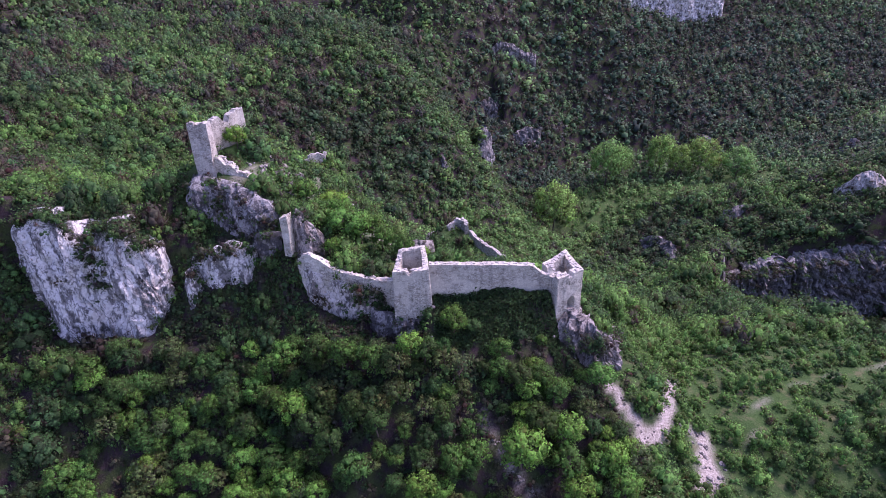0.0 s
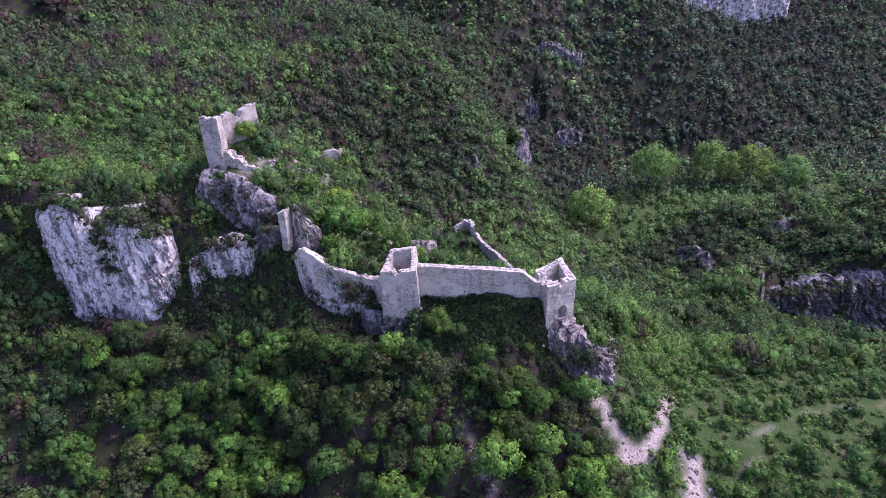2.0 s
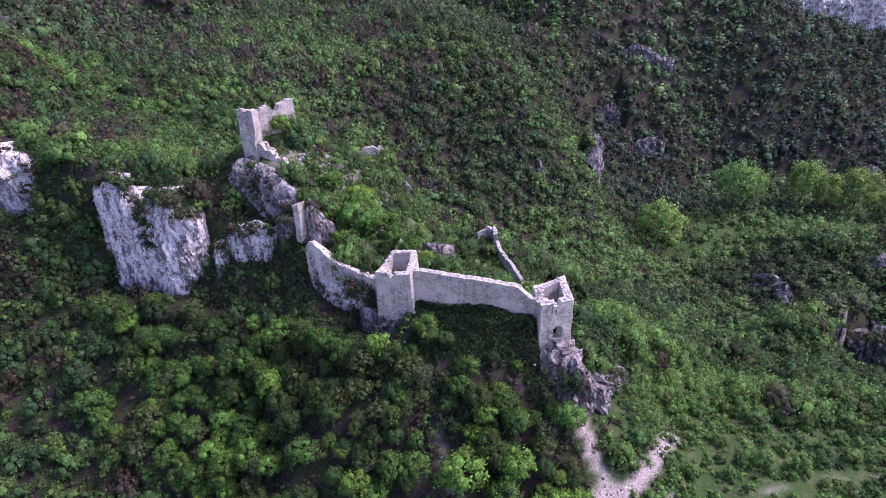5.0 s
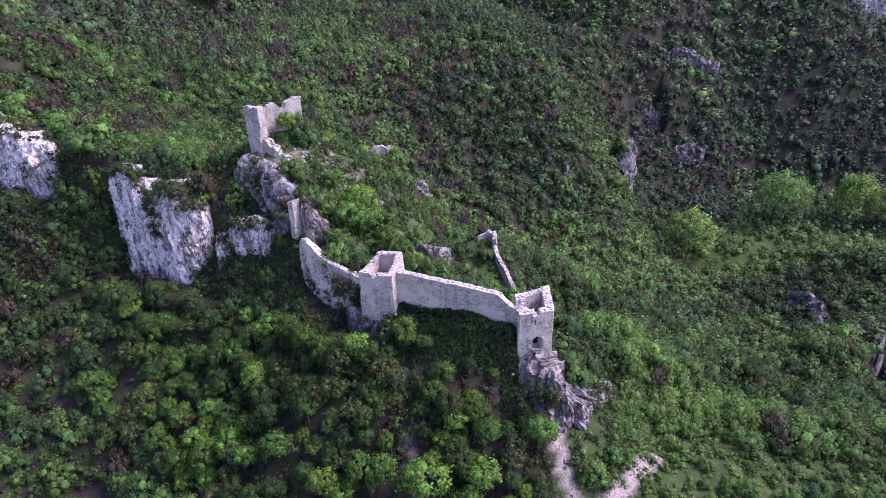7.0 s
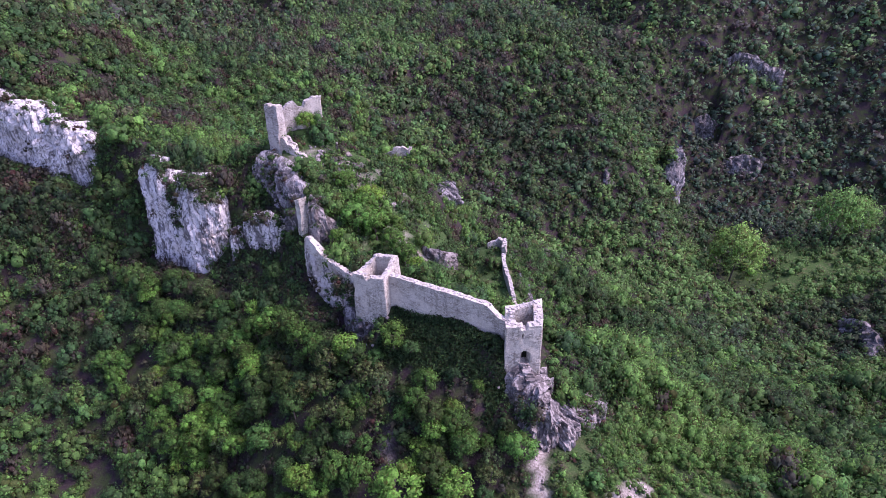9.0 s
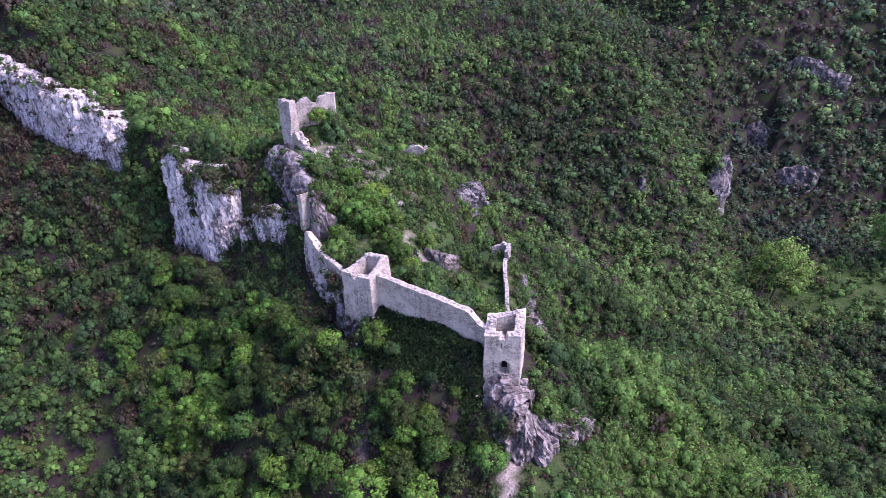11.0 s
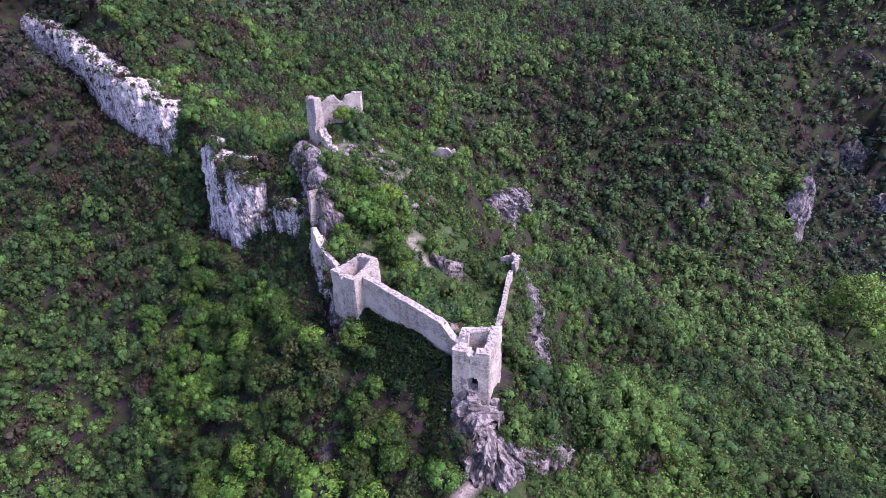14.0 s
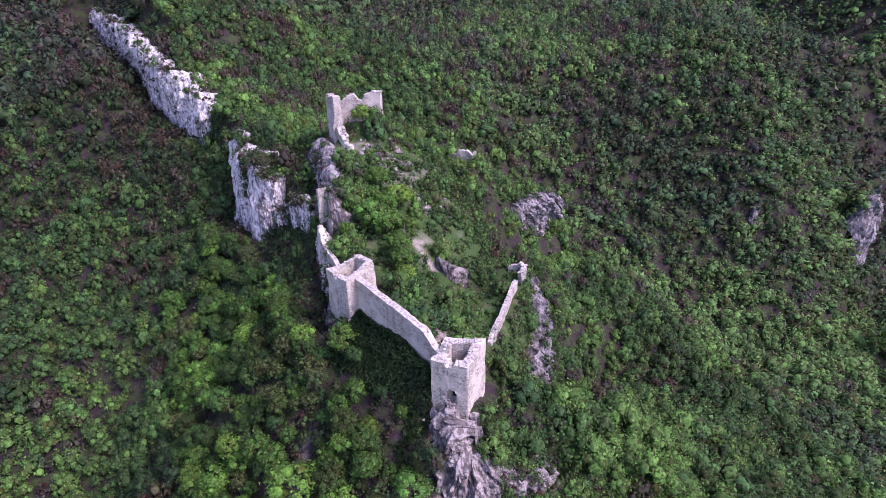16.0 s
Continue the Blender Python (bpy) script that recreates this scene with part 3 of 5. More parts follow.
gx = stretched(-3500, 3500, 1.25, 8.0, -80, 45, 200)
gy = stretched(-3000, 4000, 1.25, 8.0, 60, 116, 200)
X, Y = np.meshgrid(gx, gy, indexing="ij")
xf, yf = X.ravel(), Y.ravel()
ground_mesh = mesh_of("ground", np.stack([xf, yf, land(xf, yf)], 1), grid_faces(len(gx), len(gy)), [SOIL], True, None,
                      [("grass", grass_at(xf, yf)), ("bare", bare_at(xf, yf))])
tagged(new("ground", ground_mesh), "wooded limestone hillside with leaf litter, turf and worn pale paths", "ground", kind="structure")


# ---- crags ----
def facets(u, z, cell_u, cell_z, seed, amount, tilt):
    """Broken planes: each cell of the face has its own offset and tilt."""
    r = np.random.RandomState(seed)
    lo_u, hi_u, lo_z, hi_z = u.min(), u.max(), z.min(), z.max()
    k = max(3, int((hi_u - lo_u + cell_u) * (hi_z - lo_z + cell_z) / (cell_u * cell_z)))
    su, sz = r.uniform(lo_u, hi_u, k), r.uniform(lo_z, hi_z, k)
    a, bu, bz = r.uniform(-amount, amount, k), r.uniform(-tilt, tilt, k), r.uniform(-tilt, tilt, k)
    flat_u, flat_z = u.ravel(), z.ravel()
    out = np.zeros(len(flat_u))
    for i in range(0, len(flat_u), 4000):
        du, dz = flat_u[i:i + 4000, None] - su[None], flat_z[i:i + 4000, None] - sz[None]
        near = np.argmin((du / cell_u) ** 2 + (dz / cell_z) ** 2, axis=1)
        row = np.arange(len(near))
        out[i:i + 4000] = a[near] + bu[near] * du[row, near] + bz[near] * dz[row, near]
    return out.reshape(u.shape)


def crag(name, line, depth, mat, label, seed, rough=1.0, ds=0.38, inward=0.05):
    """A rock face along a line of (x, y, foot, top), which faces the right-hand side of the way along it; it runs back into the hill at the top."""
    p, s = resample(line, ds)
    tall = float(np.max(p[:, 3] - p[:, 2]))
    nf, nb = max(6, int(tall / ds)), max(4, int(depth / (1.6 * ds)))
    t = np.gradient(p[:, :2], axis=0)
    t /= np.linalg.norm(t, axis=1)[:, None] + 1e-9
    for _ in range(4):
        t[1:-1] = (t[:-2] + t[1:-1] + t[2:]) / 3
    out = np.stack([t[:, 1], -t[:, 0]], 1)
    v = np.concatenate([np.linspace(0, 1, nf), np.ones(nb)])
    back = np.concatenate([np.zeros(nf), np.linspace(0, 1, nb + 1)[1:]])
    U, V = np.meshgrid(s, v, indexing="ij")
    B = np.meshgrid(s, back, indexing="ij")[1]
    z = p[:, 2:3] + (p[:, 3:4] - p[:, 2:3]) * V
    edge = np.minimum(1, np.minimum(U, s[-1] - U) / 2.5)
    w = U + 0.35 * z
    warp = 1.2 * fbm(U / 2.5, z / 2.5, seed + 2, 3)
    groove = np.abs(fbm(w / 3.2 + 0.15 * warp, z / 20.0, seed + 50, 3))
    disp = rough * (1.1 * (0.45 - 2 * np.abs(fbm(w / 9.0, z / 22.0, seed, 3))) - 0.95 * np.clip((tall - 11) / 8, 0, 1) * np.exp(-(groove / 0.045) ** 2) + facets(w + warp, z + warp, 3.2, min(8.0, 0.32 * tall + 0.8), seed + 4, 0.5, 0.16) + facets(w + 0.6 * warp, z - 0.6 * warp, 1.1, 2.4, seed + 6, 0.2, 0.16) + facets(w + 0.3 * warp, z + 0.3 * warp, 0.6, 0.9, seed + 8, 0.15, 0.2) + 0.2 * fbm(w / 0.8, z / 1.8, seed + 3, 4))
    disp = disp * (0.35 + 0.65 * edge) - (1 - edge) * 1.2
    off = disp + 0.35 * rough - inward * (z - p[:, 2:3]) - B * depth - 0.09 * tall * np.clip((V - 0.78) / 0.22, 0, 1) ** 2 * (0.4 + 2.2 * np.abs(fbm(U / 4.0, U * 0 + 3, seed + 33, 2)))
    crest = np.minimum(p[:, 3:4] - p[:, 2:3], 12.0) * 0.07 * fbm(U / 3.0, B * 3, seed + 21, 3) * (V > 0.8)
    x = p[:, 0:1] + out[:, 0:1] * off
    y = p[:, 1:2] + out[:, 1:2] * off
    zz = z + crest - B * 1.5 + rough * 0.5 * fbm(U / 1.7, B * depth / 1.7 + V * 3, seed + 40, 3)
    zz = np.where(B > 0.9, np.minimum(zz, land(x, y) - 0.6), zz)
    verts = np.stack([x, y, zz], 2).reshape(-1, 3)
    ob = new(name, mesh_of(name, verts, grid_faces(len(s), len(v)), [mat], False))
    return tagged(ob, label, "rock", kind="structure")


for args in CRAGS:
    crag(*args)


# ---- masonry ----
def ruin_wall(name, line, thick, mat, seed, parent=None, closed=False, hole=None, ds=0.28, batter=0.0, ragged=0.35, lumpy=1.0):
    """A rubble wall along its outer line of (x, y, foot, top); thick goes to the left of the way along it. hole(s, z) cuts openings."""
    pts = list(line) + ([line[0]] if closed else [])
    p, s = resample(pts, ds)
    if closed:
        p, s = p[:-1], s[:-1]
    n = len(p)
    if closed:
        t = np.roll(p[:, :2], -1, 0) - np.roll(p[:, :2], 1, 0)
    else:
        t = np.gradient(p[:, :2], axis=0)
    t /= np.linalg.norm(t, axis=1)[:, None] + 1e-9
    left = np.stack([-t[:, 1], t[:, 0]], 1)
    if closed:
        c = p[:, :2].mean(0)
        ext = np.abs(p[:, :2] - c).max(0)
        inner = c + (p[:, :2] - c) * (1 - thick / ext.mean())
    else:
        inner = p[:, :2] + left * thick
    tall = float(np.max(p[:, 3] - p[:, 2]))
    nv = max(4, int(tall / ds))
    v = np.linspace(0, 1, nv)
    top = p[:, 3] + ragged * (1.3 * fbm(s / 1.4, s * 0 + seed, seed, 4) + 0.35 * np.floor(2.5 * fbm(s / 0.9, s * 0 + 7, seed + 3, 2)))
    Z = p[:, 2:3] + (top - p[:, 2])[:, None] * v[None]
    S = np.repeat(s[:, None], nv, 1)
    d1 = lumpy * (0.07 * fbm(S / 0.5, Z / 0.4, seed + 11, 3) + 0.22 * fbm(S / 3.0, Z / 3.0, seed + 12, 3))
    d2 = 0.07 * fbm(S / 0.5, Z / 0.4, seed + 14, 3) + 0.15 * fbm(S / 3.0, Z / 3.0, seed + 15, 2)
    lean = batter * (p[:, 3:4] - Z)
    ox = p[:, 0:1] - left[:, 0:1] * (d1 + lean)
    oy = p[:, 1:2] - left[:, 1:2] * (d1 + lean)
    ix = inner[:, 0:1] + left[:, 0:1] * d2
    iy = inner[:, 1:2] + left[:, 1:2] * d2
    outer_v = np.stack([ox, oy, Z], 2).reshape(-1, 3)
    inner_v = np.stack([ix, iy, Z - 0.15 * vnoise(S / 0.7, Z, seed + 8)], 2).reshape(-1, 3)
    verts = np.concatenate([outer_v, inner_v])
    off = n * nv
    cut = np.zeros((n, nv), bool)
    if hole:
        cut = np.array([[bool(hole(a, z)) for z in row] for a, row in zip(s, Z)])
    faces = []
    last = n if closed else n - 1
    gone = lambda i, j: cut[i % n, j] and cut[(i + 1) % n, j] and cut[i % n, j + 1] and cut[(i + 1) % n, j + 1]
    for i in range(last):
        a, b = i * nv, ((i + 1) % n) * nv
        for j in range(nv - 1):
            if not gone(i, j):
                faces.append((a + j, b + j, b + j + 1, a + j + 1))
                faces.append((off + a + j + 1, off + b + j + 1, off + b + j, off + a + j))
                continue
            if j == 0 or not gone(i, j - 1):
                faces.append((a + j, b + j, off + b + j, off + a + j))
            if j == nv - 2 or not gone(i, j + 1):
                faces.append((a + j + 1, off + a + j + 1, off + b + j + 1, b + j + 1))
            if not gone(i - 1, j):
                faces.append((a + j, off + a + j, off + a + j + 1, a + j + 1))
            if not gone(i + 1, j):
                faces.append((b + j, b + j + 1, off + b + j + 1, off + b + j))
        faces.append((a + nv - 1, b + nv - 1, off + b + nv - 1, off + a + nv - 1))
    if not closed:
        for a, flip in ((0, False), ((n - 1) * nv, True)):
            for j in range(nv - 1):
                q = (a + j, a + j + 1, off + a + j + 1, off + a + j)
                faces.append(q[::-1] if flip else q)
    ob = new(name, mesh_of(name, verts, faces, [mat], False))
    ob.parent = parent
    crest = np.stack([0.5 * (p[:, 0] + inner[:, 0]), 0.5 * (p[:, 1] + inner[:, 1]), top], 1)
    return ob, crest


def stone_mesh(seed, mat):
    """One rough block of about a metre, to be scaled."""
    r = np.random.RandomState(seed)
    bm = bmesh.new()
    bmesh.ops.create_cube(bm, size=1.0)
    bmesh.ops.bevel(bm, geom=bm.edges[:], offset=0.12, segments=1, affect="EDGES")
    for v in bm.verts:
        v.co += Vector(r.uniform(-0.09, 0.09, 3))
    me = bpy.data.meshes.new("stone")
    bm.to_mesh(me)
    bm.free()
    me.materials.append(mat)
    return me


BLOCKS = [stone_mesh(k, CAP) for k in range(6)]
TREADS = [stone_mesh(k + 20, GATE_ROCK) for k in range(3)]


def capping(parent, crest, thick, seed, density=1.6, size=(0.28, 0.62)):
    """Loose and mortared blocks along the broken top of a wall."""
    r = np.random.RandomState(seed)
    length = np.sum(np.hypot(*(crest[1:, :2] - crest[:-1, :2]).T))
    for _ in range(int(length * density)):
        k = r.uniform(0, len(crest) - 1.01)
        i = int(k)
        c = crest[i] + (crest[i + 1] - crest[i]) * (k - i)
        a, b, h = r.uniform(*size), r.uniform(*size), r.uniform(0.14, 0.26)
        ob = new("stone", BLOCKS[r.randint(6)])
        ob.parent = parent
        ob.matrix_basis = Matrix.LocRotScale((c[0] + r.uniform(-0.33, 0.33) * thick, c[1] + r.uniform(-0.33, 0.33) * thick, c[2] + 0.12 * h),
                                             Euler((r.uniform(-0.1, 0.1), r.uniform(-0.1, 0.1), r.uniform(0, 6.3))), (a, b, h))


def thing(name, label, category, group="", kind=""):
    return tagged(new(name), label, category, group, kind)


# the square tower
tower = thing("square_tower", "roofless square tower of pale rubble stone with a broken top", "tower")
T1 = [(-8.9, 73.9, 4.0, 15.0), (-6.9, 74.05, 4.0, 14.9), (-6.6, 74.07, 4.0, 14.1), (-5.9, 74.1, 4.0, 14.2), (-5.6, 74.1, 4.0, 14.9), (-3.2, 74.4, 5.0, 15.1), (-3.5, 77.4, 6.0, 15.6), (-3.9, 80.1, 7.0, 16.6), (-6.2, 80.0, 7.0, 16.2), (-8.4, 79.8, 7.0, 16.0), (-8.7, 76.8, 6.0, 15.1)]
_, crest = ruin_wall("masonry", T1, 1.0, STONE, 3, tower, True, None, 0.25, 0.05, 0.16)
capping(tower, crest, 0.8, 4, 2.6, (0.24, 0.5))

# the gate tower, with its door and a slit over it
gate = thing("gate_tower", "roofless gate tower of pale stone with an arched doorway", "tower")
GATE = [(18.0, 75.1, 2.5, 12.2), (19.7, 76.1, 2.5, 12.15), (19.95, 76.24, 2.5, 11.5), (20.7, 76.68, 2.5, 11.5), (20.95, 76.83, 2.5, 12.2), (22.6, 77.8, 2.5, 12.3), (21.7, 80.4, 2.5, 12.5), (20.5, 83.0, 2.5, 13.3), (18.2, 81.2, 3.0, 12.9), (15.9, 79.4, 3.0, 12.8), (16.5, 78.2, 3.0, 12.6), (16.75, 77.6, 3.0, 11.5), (17.35, 76.4, 3.0, 11.5), (17.6, 75.9, 3.0, 12.3)]


def gate_hole(s, z):
    door = abs(s - 3.0) < 0.88 and 5.3 < z < 7.1 + 0.9 * math.sqrt(max(0, 1 - ((s - 3.0) / 0.9) ** 2))
    slit = abs(s - 2.55) < 0.24 and 10.0 < z < 11.0
    return door or slit


_, crest = ruin_wall("masonry", GATE, 1.85, STONE, 13, gate, True, gate_hole, 0.2, 0.02, 0.10)
capping(gate, crest, 1.4, 14, 5.0, (0.22, 0.42))

# steps up to the door
steps = thing("stone_steps", "worn stone steps up to the gate doorway", "steps")
face = Vector((0.51, -0.86, 0)).normalized()
door_at = Vector((20.55, 76.55, 5.6))
for k in range(6):
    ob = new("tread", TREADS[k % 3])
    ob.parent = steps
    c = door_at + face * (0.15 + 0.36 * k) + Vector((0.16 * k, 0.02 * k, -0.24 * k - 0.42))
    ob.matrix_basis = Matrix.LocRotScale(c, Euler((0.10 * (k % 3 - 1), 0.08 * (k % 2), math.atan2(face.y, face.x) + 1.57 + 0.22 * (k % 3 - 1))), (1.35 - 0.22 * (k % 3 == 1) + 0.05 * k, 0.62, 0.7))

# curtain wall between the towers
curtain = thing("curtain_wall", "long pale curtain wall between the two towers", "wall")
CURTAIN = [(-3.2, 76.0, 6.0, 14.95), (2, 76.3, 6.0, 14.6), (7, 76.6, 5.5, 14.25), (11.5, 76.85, 5.0, 13.95), (13.4, 76.95, 5.0, 13.85), (14.2, 77.0, 5.0, 13.5), (15.0, 77.1, 5.0, 12.6), (15.7, 77.12, 5.0, 12.0), (16.4, 77.15, 5.0, 11.7), (17.2, 77.2, 5.0, 11.5)]
_, crest = ruin_wall("masonry", CURTAIN, 1.1, STONE, 23, curtain, False, None, 0.28, 0.03, 0.07)
capping(curtain, crest, 0.9, 24, 3.2, (0.2, 0.38))

# the rampart that climbs to the rocks
rampart = thing("rampart_wall", "broken rampart wall of old rubble climbing the rocks", "wall")
RAMPART = [(-26.0, 81.6, 9.0, 13.8), (-25.2, 80.6, 8.8, 14.8), (-24.0, 80.1, 6.0, 15.2), (-21.5, 79.4, 4.4, 13.9), (-18.8, 78.8, 3.4, 12.5), (-16.4, 78.5, 3.2, 11.6), (-14.0, 78.2, 3.0, 11.2), (-11.2, 78.0, 4.0, 10.9), (-8.8, 77.8, 5.0, 11.4)]
_, crest = ruin_wall("masonry", RAMPART, 1.0, STONE, 33, rampart, False, None, 0.28, 0.10, 0.3, 2.5)
capping(rampart, crest, 0.8, 34, 1.6)

# the keep
keep = thing("ruined_keep", "broken keep of pale stone high on the rock", "ruin")
KEEP = [(-47.2, 97.0, 20.5, 33.9), (-43.6, 96.6, 21.0, 33.6)]
_, crest = ruin_wall("front_wall", KEEP, 1.5, STONE_DARK, 43, keep, False, None, 0.28, 0.08, 0.4, 2.6)
capping(keep, crest, 1.0, 44, 1.5)
BACK = [(-40.2, 106.4, 23.0, 33.4), (-40.9, 107.4, 23.0, 34.0), (-42.2, 105.6, 23.0, 33.9), (-43.0, 104.2, 23.0, 33.4), (-43.3, 103.7, 23.0, 32.2), (-43.7, 103.0, 23.0, 32.3), (-44.3, 102.0, 23.0, 33.7), (-45.0, 100.9, 23.0, 33.3), (-45.8, 99.6, 23.0, 32.3), (-46.4, 98.7, 22.0, 32.9), (-47.2, 97.2, 21.0, 33.9)]
_, crest = ruin_wall("back_wall", BACK, 1.4, STONE_DARK, 47, keep, False, None, 0.28, 0.0, 0.25, 1.8)
capping(keep, crest, 1.0, 48, 1.5)
STUB = [(-43.6, 96.6, 22.0, 27.6), (-42.4, 96.3, 22.0, 27.0), (-41.6, 96.2, 22.0, 25.9), (-40.2, 96.0, 21.5, 25.6), (-39.4, 95.8, 21.2, 24.6), (-38.4, 95.6, 21.0, 24.4), (-37.2, 95.2, 20.0, 23.2), (-36.6, 94.6, 19.0, 21.4)]
_, crest = ruin_wall("low_wall", STUB, 1.6, STONE, 51, keep, False, None, 0.28, 0.12, 0.6, 3.0)
capping(keep, crest, 1.5, 52, 4.0, (0.3, 0.8))

# stump of wall on the rock, a fragment on the back slope, and the outer wall with its broken end
stump = thing("wall_stump", "narrow upright stump of rubble wall against the rock", "wall")
ruin_wall("masonry", [(-28.7, 82.9, 13.5, 21.0), (-27.3, 82.6, 13.5, 21.6)], 1.7, STONE, 57, stump, False, None, 0.24, 0.05, 0.4, 2.4)
fragment = thing("wall_fragment", "lone ivy-hung fragment of castle wall on the slope", "wall")
_, crest = ruin_wall("masonry", [(-36.0, 122.0, 12.0, 16.6), (-33.8, 122.4, 12.0, 17.4), (-31.8, 123.6, 11.0, 18.8), (-29.6, 124.6, 10.0, 17.8), (-29.3, 125.6, 10.0, 18.2)], 0.9, STONE_DARK, 63, fragment)
capping(fragment, crest, 0.8, 64, 1.2)
outer = thing("outer_wall", "low ruined outer wall along the yard edge", "wall")
OUTER = [(14.0, 90.4, 1.5, 5.0), (13.2, 91.6, 1.0, 5.2), (10.6, 96.0, 1.0, 5.5), (8.0, 100.2, 0.5, 5.6), (5.8, 103.8, 2.0, 6.0), (4.9, 105.6, 2.5, 6.2)]
_, crest = ruin_wall("masonry", OUTER, 0.65, STONE_DARK, 73, outer, False, None, 0.28, 0.02, 0.25)
capping(outer, crest, 0.7, 74, 2.0, (0.2, 0.45))
corner = thing("corner_turret", "broken stump of a corner turret with pale stones", "ruin")
_, crest = ruin_wall("masonry", [(4.2, 107.4, 3, 6.6), (3.9, 109.0, 3, 6.9), (3.0, 110.0, 3, 7.2), (1.8, 110.2, 3, 6.6), (0.6, 109.6, 3, 6.7), (-0.6, 108.8, 3, 6.2)], 0.8, STONE_DARK, 77, corner, False, None, 0.25, 0.03, 0.5, 2.0)
capping(corner, crest, 0.9, 78, 2.5)


# boulders on the slopes and beside the tracks
def boulder_mesh(seed):
    r = np.random.RandomState(seed)
    bm = bmesh.new()
    bmesh.ops.create_icosphere(bm, subdivisions=2, radius=0.5)
    planes = [Vector(r.normal(size=3)).normalized() for _ in range(10)]
    for vert in bm.verts:
        for q in planes:
            over = vert.co.dot(q) - 0.30
            if over > 0:
                vert.co -= q * over * 0.9
        vert.co *= 1 + r.uniform(-0.05, 0.05)
    me = bpy.data.meshes.new("boulder")
    bm.to_mesh(me)
    bm.free()
    me.materials.append(GATE_ROCK)
    return me


BOULDERS = [boulder_mesh(40 + k) for k in range(6)]


def boulders(line, spread, count, sizes, seed, label, group):
    r = np.random.RandomState(seed)
    p, s = resample(line, 0.5)
    for _ in range(count):
        q = p[r.randint(len(p))]
        bx, by, d = q[0] + r.normal() * spread, q[1] + r.normal() * spread, r.uniform(*sizes) ** 1.5
        ob = tagged(new("boulder", BOULDERS[r.randint(6)]), label, "boulder", group)
        ob.matrix_basis = Matrix.LocRotScale((bx, by, float(land(bx, by)) - 0.08 * d), Euler(r.uniform(-0.5, 0.5, 3) + np.array([0, 0, r.uniform(0, 6)])), (d * r.uniform(0.9, 1.6), d, d * r.uniform(0.6, 0.95)))


boulders([(-38, 99), (-34, 101), (-29, 103.5)], 2.6, 64, (0.7, 1.7), 5, "pale limestone boulder on the slope by the keep", "boulders by the keep")
boulders([(-26, 104), (-20, 106)], 2.0, 18, (0.7, 1.6), 6, "pale limestone boulder on the slope by the keep", "boulders by the keep")
boulders(ROCKY, 1.2, 26, (0.4, 1.2), 7, "pale rock cropping out beside the track", "rocks beside the track")
boulders(TRACK_EAST, 1.0, 16, (0.35, 0.9), 8, "pale rock cropping out beside the track", "rocks beside the track")
boulders(TRACK, 0.9, 8, (0.35, 0.8), 9, "pale rock cropping out beside the track", "rocks beside the track")
boulders([(19.5, 75.0), (22, 73), (24, 72), (27, 73)], 0.9, 30, (0.4, 1.1), 10, "rough stone in the rubble below the gate", "rubble below the gate")
boulders([(11, 82.5), (13, 81), (15, 79.8)], 0.7, 14, (0.35, 0.8), 11, "fallen stone behind the curtain wall", "fallen stones in the yard")
boulders(RUBBLE_SLIDE, 0.45, 44, (0.4, 0.9), 12, "grey stone in the rubble slide", "stones in the rubble slide")
boulders([(-16, 74.5), (-8, 71.6), (-3, 71.5)], 1.4, 26, (0.4, 1.1), 13, "broken rock below the square tower", "rocks below the square tower")

big = tagged(new("boulder", BOULDERS[2]), "white limestone boulder at the broken end of the outer wall", "boulder")
big.matrix_basis = Matrix.LocRotScale((3.6, 110.9, float(land(3.6, 110.9)) + 0.8), Euler((0.2, 0.1, 0.7)), (2.3, 1.9, 2.5))


# railing on the rampart
def bar(name, a, b, r0, parent, mat):
    """A straight round bar from a to b."""
    bm = bmesh.new()
    d = Vector(b) - Vector(a)
    bmesh.ops.create_cone(bm, cap_ends=True, segments=8, radius1=r0, radius2=r0, depth=d.length)
    me = bpy.data.meshes.new(name)
    bm.to_mesh(me)
    bm.free()
    me.materials.append(mat)
    ob = new(name, me)
    ob.parent = parent
    ob.matrix_basis = Matrix.Translation((Vector(a) + Vector(b)) / 2) @ d.to_track_quat("Z", "Y").to_matrix().to_4x4()
    return ob


railing = thing("railing", "short dark railing on the rampart top", "railing")
ends = [Vector((-17.6, 79.35, 11.9)), Vector((-18.6, 79.6, 12.2)), Vector((-19.6, 79.85, 12.6))]
for e in ends:
    bar("post", e - Vector((0, 0, 0.3)), e + Vector((0, 0, 1.15)), 0.05, railing, IRON)
for k in range(2):
    for up in (0.45, 0.8, 1.12):
        bar("rail", ends[k] + Vector((0, 0, up)), ends[k + 1] + Vector((0, 0, up)), 0.035, railing, IRON)


# ---- trees and bushes ----
def unit(v):
    return v / (np.linalg.norm(v, axis=-1, keepdims=True) + 1e-9)


def ball():
    bm = bmesh.new()
    bmesh.ops.create_icosphere(bm, subdivisions=1, radius=1.0)
    v, f = np.array([q.co[:] for q in bm.verts]), np.array([[q.index for q in face.verts] for face in bm.faces])
    bm.free()
    return v, f


BALL_VERTS, BALL_FACES = ball()


